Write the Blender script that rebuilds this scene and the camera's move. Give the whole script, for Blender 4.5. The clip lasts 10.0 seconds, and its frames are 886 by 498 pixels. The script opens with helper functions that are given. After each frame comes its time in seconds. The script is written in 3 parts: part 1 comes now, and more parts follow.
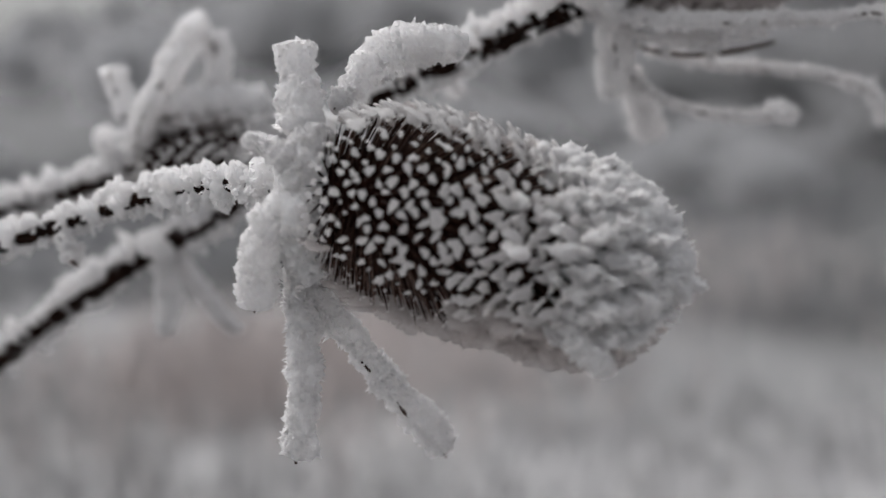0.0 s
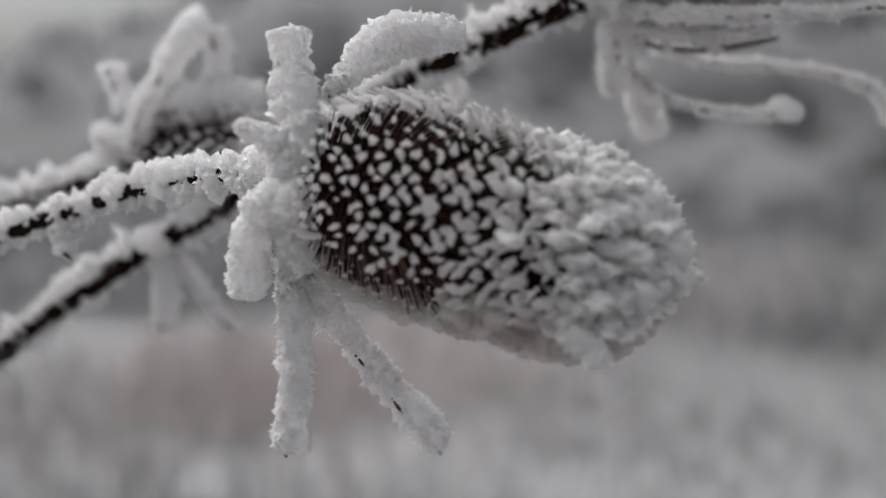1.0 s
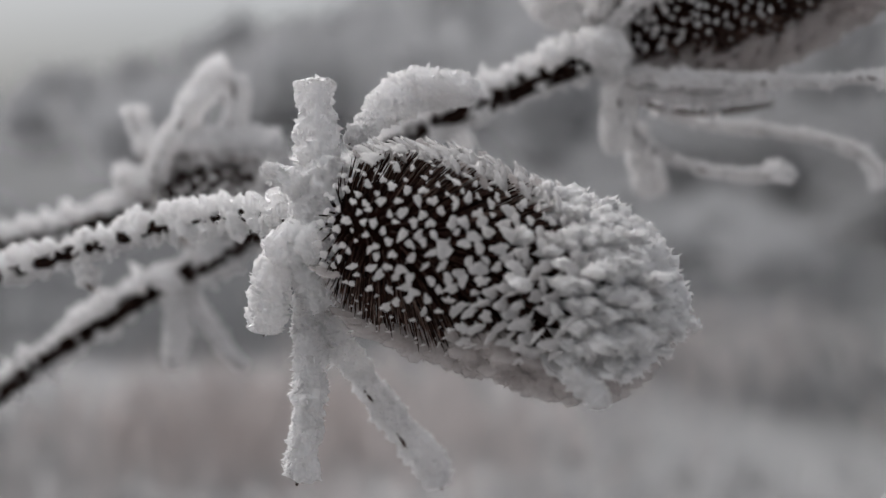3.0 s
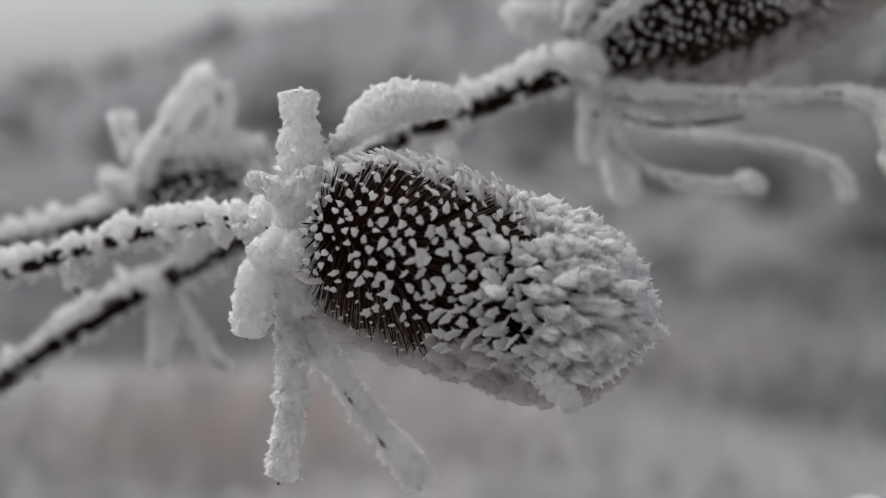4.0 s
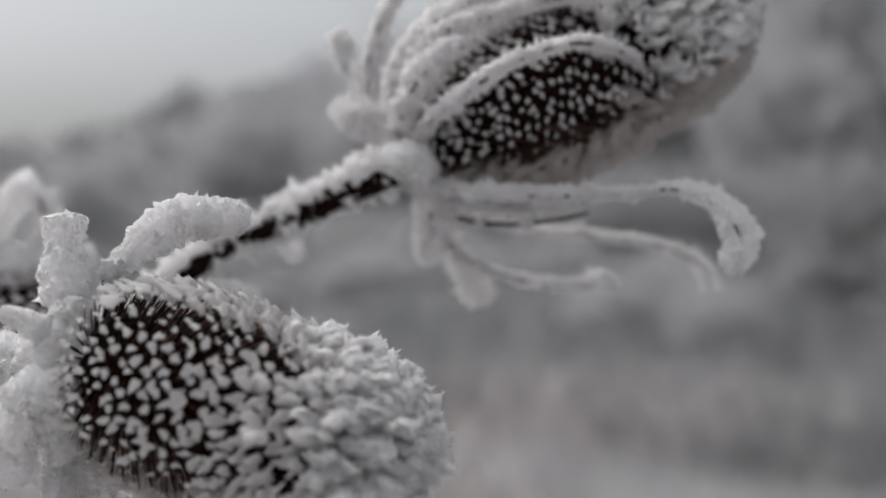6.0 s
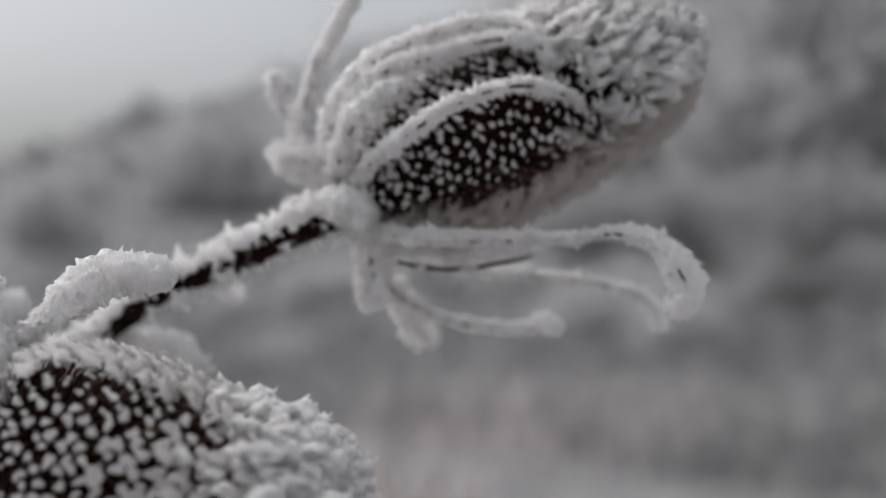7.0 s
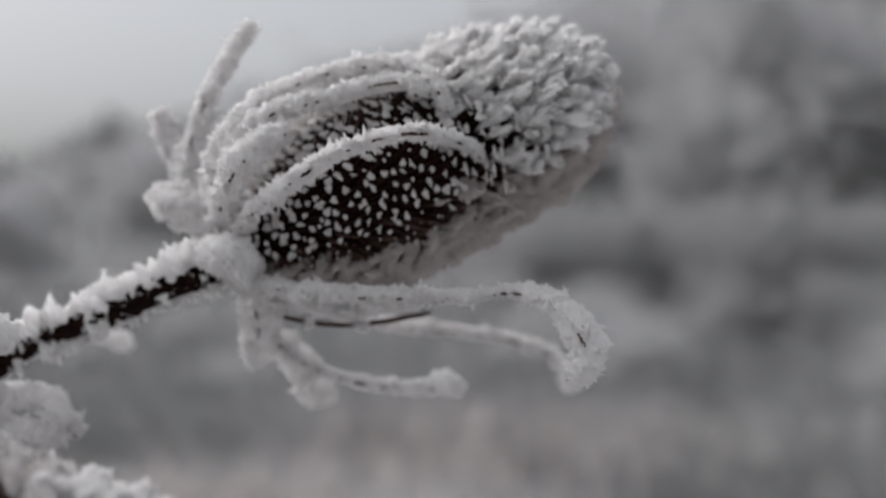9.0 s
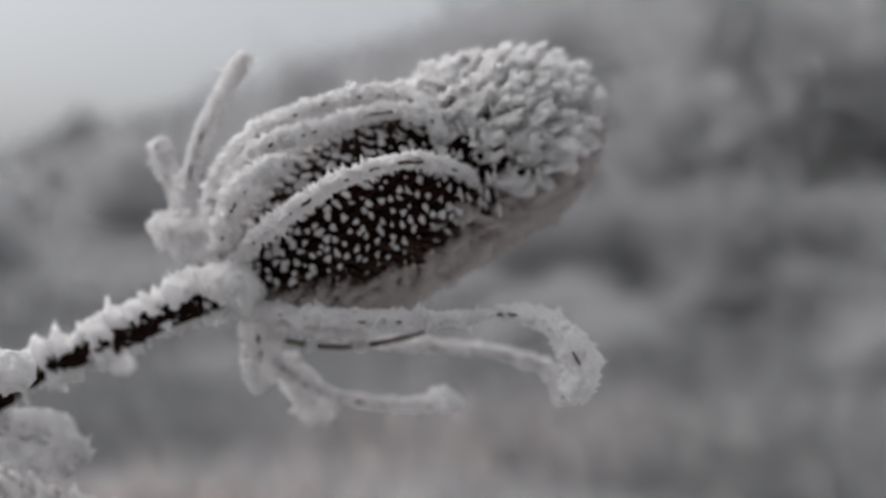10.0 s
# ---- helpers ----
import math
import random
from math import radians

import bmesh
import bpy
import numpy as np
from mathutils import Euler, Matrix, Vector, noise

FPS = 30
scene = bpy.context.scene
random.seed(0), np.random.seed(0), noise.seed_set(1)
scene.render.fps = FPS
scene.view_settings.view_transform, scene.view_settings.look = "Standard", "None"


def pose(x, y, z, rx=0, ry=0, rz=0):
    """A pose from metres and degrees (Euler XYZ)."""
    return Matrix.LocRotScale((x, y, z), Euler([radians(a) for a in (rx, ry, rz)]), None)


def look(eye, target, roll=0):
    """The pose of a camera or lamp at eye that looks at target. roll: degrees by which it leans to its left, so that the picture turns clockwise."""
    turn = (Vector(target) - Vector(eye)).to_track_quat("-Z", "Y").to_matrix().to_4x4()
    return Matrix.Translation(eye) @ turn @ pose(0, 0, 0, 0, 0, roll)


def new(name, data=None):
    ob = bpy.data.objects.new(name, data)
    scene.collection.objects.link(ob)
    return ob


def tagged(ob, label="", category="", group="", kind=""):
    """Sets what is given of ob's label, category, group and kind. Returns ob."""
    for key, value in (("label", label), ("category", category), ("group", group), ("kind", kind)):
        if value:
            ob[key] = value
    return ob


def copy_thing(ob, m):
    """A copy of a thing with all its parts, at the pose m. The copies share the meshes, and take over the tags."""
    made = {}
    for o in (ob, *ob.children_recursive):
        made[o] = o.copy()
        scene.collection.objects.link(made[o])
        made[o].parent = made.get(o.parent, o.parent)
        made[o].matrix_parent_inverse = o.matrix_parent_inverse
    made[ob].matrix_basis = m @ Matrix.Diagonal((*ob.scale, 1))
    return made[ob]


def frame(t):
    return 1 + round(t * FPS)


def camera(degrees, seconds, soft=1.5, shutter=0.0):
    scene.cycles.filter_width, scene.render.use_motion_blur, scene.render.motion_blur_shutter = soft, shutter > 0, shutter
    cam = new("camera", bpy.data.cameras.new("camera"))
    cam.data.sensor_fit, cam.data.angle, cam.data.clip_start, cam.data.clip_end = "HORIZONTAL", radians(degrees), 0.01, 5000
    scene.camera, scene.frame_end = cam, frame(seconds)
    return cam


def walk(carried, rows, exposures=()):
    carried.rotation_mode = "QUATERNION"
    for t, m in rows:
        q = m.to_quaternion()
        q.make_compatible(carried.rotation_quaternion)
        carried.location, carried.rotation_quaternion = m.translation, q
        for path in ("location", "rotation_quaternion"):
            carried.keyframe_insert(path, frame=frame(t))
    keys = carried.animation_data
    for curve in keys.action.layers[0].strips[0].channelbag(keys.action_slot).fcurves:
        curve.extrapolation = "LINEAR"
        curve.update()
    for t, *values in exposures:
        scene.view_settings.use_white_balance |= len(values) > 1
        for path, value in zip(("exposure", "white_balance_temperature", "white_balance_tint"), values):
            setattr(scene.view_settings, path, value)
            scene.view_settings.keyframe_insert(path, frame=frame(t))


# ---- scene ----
cam = camera(42, 10.0, soft=1.15)
PATH = [
    (0, (0.06006, -0.20274, 1.20527), (-0.1764, 1.7674, 0.9549), -1.49),
    (0.5, (0.06374, -0.19796, 1.19507), (-0.1864, 1.7769, 1.0020), -1.49),
    (1, (0.06239, -0.19948, 1.20023), (-0.1911, 1.7718, 0.9771), -1.19),
    (1.5, (0.05549, -0.20767, 1.19522), (-0.1980, 1.7731, 1.0846), -0.24),
    (2, (0.05116, -0.21158, 1.20284), (-0.1660, 1.7689, 1.0285), 0.39),
    (2.5, (0.05851, -0.20921, 1.19947), (-0.1883, 1.7705, 1.0591), 0.55),
    (4, (0.06193, -0.21890, 1.20124), (-0.1483, 1.7658, 1.0724), 1.20),
    (4.5, (0.06695, -0.21806, 1.20984), (-0.1173, 1.7655, 1.0320), 0.64),
    (5, (0.07880, -0.20983, 1.20264), (-0.1095, 1.7779, 1.0861), 0.15),
    (5.5, (0.08777, -0.20099, 1.21102), (-0.0914, 1.7870, 1.0853), -0.00),
    (5.7, (0.09136, -0.19916, 1.21089), (-0.0851, 1.7928, 1.1797), -0.18),
    (7, (0.09942, -0.19055, 1.22054), (0.0045, 1.8072, 1.2183), -1.09),
    (7.5, (0.10901, -0.17387, 1.21909), (0.0048, 1.8227, 1.2740), -0.48),
    (8, (0.11499, -0.16437, 1.22706), (0.0123, 1.8328, 1.2537), -0.35),
    (8.5, (0.11321, -0.16542, 1.22711), (0.0814, 1.8342, 1.2508), -0.33),
    (9, (0.11519, -0.17268, 1.22763), (0.0814, 1.8267, 1.2652), 0.03),
    (9.5, (0.11019, -0.18199, 1.22665), (0.1189, 1.8174, 1.2759), -1.28),
    (10, (0.11072, -0.18029, 1.23459), (0.1194, 1.8196, 1.2565), -1.21),
]
cam.data.dof.use_dof = True
cam.data.dof.focus_distance = 0.219
cam.data.dof.aperture_fstop = 7.2
cam.data.dof.aperture_blades = 9
walk(cam, [(t, look(eye, target, roll)) for t, eye, target, roll in PATH], exposures=[(0, 0.41), (10, 0.41)])

# ---- world and light: an overcast winter day ----
world = bpy.data.worlds.new("overcast_sky")
scene.world = world
world.use_nodes = True
wn, wl = world.node_tree.nodes, world.node_tree.links
sky = wn.new("ShaderNodeTexSky")
sky.sky_type, sky.sun_disc = "NISHITA", False
sky.sun_elevation, sky.sun_rotation = radians(56), radians(-76)
sky.air_density, sky.dust_density, sky.ozone_density = 1.0, 6.0, 1.0
grey = wn.new("ShaderNodeHueSaturation")
grey.inputs["Saturation"].default_value = 0.2
wl.new(sky.outputs[0], grey.inputs["Color"])
tint = wn.new("ShaderNodeMix")
tint.data_type, tint.blend_type = "RGBA", "MULTIPLY"
tint.inputs["Factor"].default_value = 1.0
tint.inputs["B"].default_value = (0.993, 0.999, 1.012, 1)
wl.new(grey.outputs[0], tint.inputs["A"])
wl.new(tint.outputs["Result"], wn["Background"].inputs["Color"])
wn["Background"].inputs["Strength"].default_value = 0.115

sun = new("sun", bpy.data.lights.new("sun", "SUN"))
sun.data.energy, sun.data.angle, sun.data.color = 0.5, radians(110), (1.0, 0.99, 0.975)
sun.matrix_world = look((-3.7, 0.9, 6.9), (0, 0, 1.2))

MM = 0.001
HUB = Vector((0, 0, 1.2))


# ---- materials ----
def material(name, build):
    m = bpy.data.materials.new(name)
    m.use_nodes = True
    build(m.node_tree.nodes, m.node_tree.links, m.node_tree.nodes["Principled BSDF"])
    return m


def mottled(nodes, links, bsdf, scale, dark, light, detail=6.0, low=0.35, high=0.7, second=0.0):
    where = nodes.new("ShaderNodeNewGeometry")
    fine = nodes.new("ShaderNodeTexNoise")
    fine.inputs["Scale"].default_value, fine.inputs["Detail"].default_value = scale, detail
    links.new(where.outputs["Position"], fine.inputs["Vector"])
    ramp = nodes.new("ShaderNodeValToRGB")
    ramp.color_ramp.elements[0].position, ramp.color_ramp.elements[1].position = low, high
    ramp.color_ramp.elements[0].color, ramp.color_ramp.elements[1].color = (*dark, 1), (*light, 1)
    links.new(fine.outputs["Fac"], ramp.inputs["Fac"])
    out = ramp.outputs["Color"]
    if second:
        coarse = nodes.new("ShaderNodeTexNoise")
        coarse.inputs["Scale"].default_value = second
        links.new(where.outputs["Position"], coarse.inputs["Vector"])
        blend = nodes.new("ShaderNodeMix")
        blend.data_type, blend.blend_type = "RGBA", "MULTIPLY"
        blend.inputs["Factor"].default_value = 0.5
        links.new(out, blend.inputs["A"])
        links.new(coarse.outputs["Fac"], blend.inputs["B"])
        out = blend.outputs["Result"]
    links.new(out, bsdf.inputs["Base Color"])
    return fine


def bumped(nodes, links, bsdf, source, strength, distance):
    bump = nodes.new("ShaderNodeBump")
    bump.inputs["Strength"].default_value, bump.inputs["Distance"].default_value = strength, distance
    links.new(source.outputs["Fac"], bump.inputs["Height"])
    links.new(bump.outputs["Normal"], bsdf.inputs["Normal"])


def frost_nodes(nodes, links, bsdf):
    fine = mottled(nodes, links, bsdf, 1500, (0.9, 0.887, 0.887), (0.985, 0.978, 0.978))
    bsdf.inputs["Roughness"].default_value = 0.55
    bsdf.inputs["Specular IOR Level"].default_value = 0.35
    bumped(nodes, links, bsdf, fine, 0.7, 0.0004)
    bsdf.inputs["Subsurface Weight"].default_value = 0.75
    bsdf.inputs["Subsurface Radius"].default_value = (1.0, 0.97, 0.95)
    bsdf.inputs["Subsurface Scale"].default_value = 0.003
    glow = nodes.new("ShaderNodeBsdfTranslucent")
    glow.inputs["Color"].default_value = (0.98, 0.97, 0.97, 1)
    mix = nodes.new("ShaderNodeMixShader")
    mix.inputs["Fac"].default_value = 0.5
    links.new(bsdf.outputs[0], mix.inputs[1])
    links.new(glow.outputs[0], mix.inputs[2])
    links.new(mix.outputs[0], nodes["Material Output"].inputs["Surface"])


def plain(scale, dark, light, rough, bump=0.4, depth=0.0004, second=0.0, shine=0.15):
    def build(nodes, links, bsdf):
        fine = mottled(nodes, links, bsdf, scale, dark, light, second=second)
        bsdf.inputs["Roughness"].default_value = rough
        bsdf.inputs["Specular IOR Level"].default_value = shine
        bumped(nodes, links, bsdf, fine, bump, depth)
    return build



def flake_nodes(nodes, links, bsdf):
    """Thin rime: paler than ice, but some light goes straight through."""
    fine = mottled(nodes, links, bsdf, 1500, (0.64, 0.622, 0.617), (0.84, 0.825, 0.82))
    bsdf.inputs["Roughness"].default_value = 0.45
    bumped(nodes, links, bsdf, fine, 0.6, 0.0003)
    glow = nodes.new("ShaderNodeBsdfTranslucent")
    glow.inputs["Color"].default_value = (0.9, 0.885, 0.88, 1)
    mix = nodes.new("ShaderNodeMixShader")
    mix.inputs["Fac"].default_value = 0.4
    clear = nodes.new("ShaderNodeBsdfTransparent")
    thin = nodes.new("ShaderNodeMixShader")
    thin.inputs["Fac"].default_value = 0.2
    links.new(bsdf.outputs[0], mix.inputs[1])
    links.new(glow.outputs[0], mix.inputs[2])
    links.new(mix.outputs[0], thin.inputs[1])
    links.new(clear.outputs[0], thin.inputs[2])
    links.new(thin.outputs[0], nodes["Material Output"].inputs["Surface"])


def sheet_nodes(nodes, links, bsdf):
    """Thin clear plates of rime, through which what lies behind glimmers."""
    fine = mottled(nodes, links, bsdf, 1100, (0.5, 0.465, 0.45), (0.73, 0.69, 0.675))
    bsdf.inputs["Roughness"].default_value = 0.4
    bumped(nodes, links, bsdf, fine, 0.6, 0.0003)
    glow = nodes.new("ShaderNodeBsdfTranslucent")
    glow.inputs["Color"].default_value = (0.82, 0.775, 0.76, 1)
    mix = nodes.new("ShaderNodeMixShader")
    mix.inputs["Fac"].default_value = 0.5
    clear = nodes.new("ShaderNodeBsdfTransparent")
    thin = nodes.new("ShaderNodeMixShader")
    thin.inputs["Fac"].default_value = 0.48
    links.new(bsdf.outputs[0], mix.inputs[1])
    links.new(glow.outputs[0], mix.inputs[2])
    links.new(mix.outputs[0], thin.inputs[1])
    links.new(clear.outputs[0], thin.inputs[2])
    links.new(thin.outputs[0], nodes["Material Output"].inputs["Surface"])


FROST = material("rime_frost", frost_nodes)
FLAKE = material("thin_rime_flake", flake_nodes)
HUSK = material("dark_dry_husk", plain(900, (0.004, 0.0015, 0.001), (0.018, 0.0065, 0.0045), 0.9, shine=0.05))
SHEET = material("clear_rime_plate", sheet_nodes)
BRISTLE = material("dry_brown_bristle", plain(700, (0.007, 0.0025, 0.0016), (0.042, 0.016, 0.010), 0.7, shine=0.12))
# Lit copy of the brown bristle: light passing through it is in the colour.
LIT_BRISTLE = material("backlit_fine_bristle", plain(700, (0.05, 0.027, 0.02), (0.24, 0.155, 0.125), 0.55, shine=0.3))
STALK = material("dry_dark_stalk", plain(500, (0.003, 0.0015, 0.0012), (0.02, 0.009, 0.006), 0.85, shine=0.06))
RIB = material("dry_bract_rib", plain(600, (0.03, 0.02, 0.018), (0.12, 0.075, 0.055), 0.65))
# Frosty bark, lightened further to stand in for distance haze.
BARK = material("frosted_hazed_bark", plain(9, (0.32, 0.315, 0.31), (0.55, 0.55, 0.55), 0.9, 0.6, 0.02))


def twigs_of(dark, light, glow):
    """Rimed twigs, loose enough to pass light; colours paled for the missing distance haze."""
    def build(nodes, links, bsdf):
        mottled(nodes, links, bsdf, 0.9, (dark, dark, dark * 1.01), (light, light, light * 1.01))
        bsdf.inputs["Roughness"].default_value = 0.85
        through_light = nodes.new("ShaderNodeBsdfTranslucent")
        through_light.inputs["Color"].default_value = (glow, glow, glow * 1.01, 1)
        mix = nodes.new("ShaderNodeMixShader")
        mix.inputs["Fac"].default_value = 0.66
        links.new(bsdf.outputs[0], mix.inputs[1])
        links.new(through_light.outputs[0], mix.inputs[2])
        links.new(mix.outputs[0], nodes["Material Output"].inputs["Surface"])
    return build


TWIGS = material("frosted_hazed_twigs", twigs_of(0.57, 0.63, 0.79))
DARK_TWIGS = material("dark_evergreen_hazed_twigs", twigs_of(0.46, 0.52, 0.66))
GRASS = material("frosted_grass", plain(3.0, (0.30, 0.295, 0.292), (0.50, 0.495, 0.492), 0.9, 0.3, 0.02))


HEATH = material("frosted_heath", plain(2.0, (0.28, 0.28, 0.282), (0.37, 0.37, 0.374), 0.9, 0.3, 0.02))


def ground_nodes(nodes, links, bsdf):
    """Pale frosted meadow below, darker frosted scrub up the hillside."""
    fine = mottled(nodes, links, bsdf, 1.1, (0.28, 0.276, 0.278), (0.49, 0.485, 0.488), detail=9)
    meadow_color = bsdf.inputs["Base Color"].links[0].from_socket
    scrub = mottled(nodes, links, bsdf, 0.28, (0.12, 0.12, 0.12), (0.165, 0.165, 0.17), detail=7, low=0.3, high=0.72)
    scrub_color = bsdf.inputs["Base Color"].links[0].from_socket
    where = nodes.new("ShaderNodeNewGeometry")
    across = nodes.new("ShaderNodeVectorMath")
    across.operation = "DOT_PRODUCT"
    across.inputs[1].default_value = (0.5, 1.15, 0.0)
    links.new(where.outputs["Position"], across.inputs[0])
    edge = nodes.new("ShaderNodeMapRange")
    edge.inputs["From Min"].default_value, edge.inputs["From Max"].default_value = 3.8, 7.2
    links.new(across.outputs["Value"], edge.inputs["Value"])
    blend = nodes.new("ShaderNodeMix")
    blend.data_type = "RGBA"
    links.new(edge.outputs["Result"], blend.inputs["Factor"])
    links.new(meadow_color, blend.inputs["A"])
    links.new(scrub_color, blend.inputs["B"])
    links.new(blend.outputs["Result"], bsdf.inputs["Base Color"])
    bsdf.inputs["Roughness"].default_value = 0.95
    bumped(nodes, links, bsdf, fine, 0.6, 0.05)


GROUND = material("frosted_meadow", ground_nodes)
BRACKEN = material("faded_reddish_grass", plain(2.2, (0.5, 0.45, 0.435), (0.68, 0.635, 0.62), 0.95, 0.4, 0.03))


# ---- numeric helpers ----
def lattice(ix, iy, iz, seed):
    h = (ix * 374761393 + iy * 668265263 + iz * 2147483647 + seed * 1274126177) & 0xFFFFFFFF
    h = ((h ^ (h >> 13)) * 1274126177) & 0xFFFFFFFF
    return ((h ^ (h >> 16)) & 0xFFFF) / 65535.0


def grain(p, size, seed):
    """Smooth value noise, -1 to 1, at points p, with cells of that size."""
    q = np.asarray(p) / size + 1000.0
    i = np.floor(q).astype(np.int64)
    f = q - i
    f = f * f * (3 - 2 * f)
    out = np.zeros(len(q))
    for dx in (0, 1):
        for dy in (0, 1):
            for dz in (0, 1):
                wgt = (f[:, 0] if dx else 1 - f[:, 0]) * (f[:, 1] if dy else 1 - f[:, 1]) * (f[:, 2] if dz else 1 - f[:, 2])
                out += wgt * lattice(i[:, 0] + dx, i[:, 1] + dy, i[:, 2] + dz, seed)
    return out * 2 - 1


def unit(v):
    return v / np.maximum(np.linalg.norm(v, axis=-1, keepdims=True), 1e-9)


def spline(points, step):
    """Catmull-Rom through rows of x, y, z, radius, sampled about every step."""
    p = np.array(points, float)
    p = np.vstack([2 * p[0] - p[1], p, 2 * p[-1] - p[-2]])
    rows = []
    for k in range(1, len(p) - 2):
        n = max(2, int(np.linalg.norm(p[k + 1, :3] - p[k, :3]) / step))
        t = np.arange(n)[:, None] / n
        a, b, c, d = p[k - 1], p[k], p[k + 1], p[k + 2]
        rows.append(0.5 * (2 * b + (c - a) * t + (2 * a - 5 * b + 4 * c - d) * t ** 2 + (3 * b - a - 3 * c + d) * t ** 3))
    rows.append(p[-2:-1])
    return np.vstack(rows)


def sweep(points, step, ring, ends=1.0):
    """Rings round a path: their places (n, ring, 3), outward ways, and the path's rows."""
    c = spline(points, step)
    way = unit(np.gradient(c[:, :3], axis=0))
    side = np.cross(way[0], (0.3, 0.9, 0.2))
    sides = []
    for w in way:
        side = unit(side - w * (side @ w))
        sides.append(side)
    sides = np.array(sides)
    ups = np.cross(way, sides)
    a = np.arange(ring) * 2 * np.pi / ring
    out = np.cos(a)[None, :, None] * sides[:, None, :] + np.sin(a)[None, :, None] * ups[:, None, :]
    r = np.maximum(c[:, 3], 0.02)
    if ends:
        far = np.concatenate([[0], np.cumsum(np.linalg.norm(np.diff(c[:, :3], axis=0), axis=1))])
        for gap in (far, far[-1] - far):
            k = np.clip(gap / np.maximum(ends * r, 0.2), 0, 1)
            r = r * np.sqrt(np.clip(1 - (1 - k) ** 2, 0.01, 1))
    return c[:, None, :3] + out * r[:, None, None], out, c


def skin(n, ring):
    i, j = np.meshgrid(np.arange(n - 1), np.arange(ring), indexing="ij")
    k = (j + 1) % ring
    return np.stack([i * ring + j, i * ring + k, (i + 1) * ring + k, (i + 1) * ring + j], -1).reshape(-1, 4)


class Heap:
    """Gathers triangles and quads into one mesh."""

    def __init__(self):
        self.v, self.f, self.n, self.flat = [], [], 0, []

    def add(self, v, f, flat=False):
        self.v.append(np.asarray(v, float))
        self.f.append(np.asarray(f) + self.n)
        self.n += len(v)
        self.flat.append(flat)

    def mesh(self, name, mat, origin=(0, 0, 0), scale=MM, smooth=False):
        v = np.vstack(self.v) * scale + np.array(origin)
        faces = [f for block in self.f for f in block.tolist()]
        me = bpy.data.meshes.new(name)
        me.from_pydata(v, [], faces)
        me.materials.append(mat)
        if smooth:
            flat = (self.flat + [False] * len(self.f))[:len(self.f)]
            soft = np.concatenate([np.full(len(f), not hard) for f, hard in zip(self.f, flat)])
            me.polygons.foreach_set("use_smooth", soft)
        return me


def part(name, me, parent, label=""):
    ob = new(name, me)
    ob.parent = parent
    return tagged(ob, label)


def shards(heap, rng, at, out, size, spread=0.75, slim=1.0):
    """Small crystal blades that stand on places at, along the ways out."""
    n = len(at)
    way = unit(out + rng.normal(0, spread, (n, 3)))
    across = unit(np.cross(way, rng.normal(0, 1, (n, 3))))
    third = np.cross(way, across)
    size = np.broadcast_to(size, n) * rng.lognormal(0, 0.35, n)
    wide = slim * size * rng.uniform(0.28, 0.65, n)
    base = at - way * (size * 0.25)[:, None]
    a = base + across * wide[:, None]
    b = base - across * wide[:, None] * 0.6 + third * (wide * 0.35)[:, None]
    c = base - across * wide[:, None] * 0.6 - third * (wide * 0.35)[:, None]
    d = at + way * size[:, None] + across * (wide * rng.uniform(-0.5, 0.8, n))[:, None]
    v = np.stack([a, b, c, d], 1).reshape(-1, 3)
    f = np.array([[0, 1, 3], [1, 2, 3], [2, 0, 3]])
    heap.add(v, (np.arange(n)[:, None, None] * 4 + f[None]).reshape(-1, 3), True)


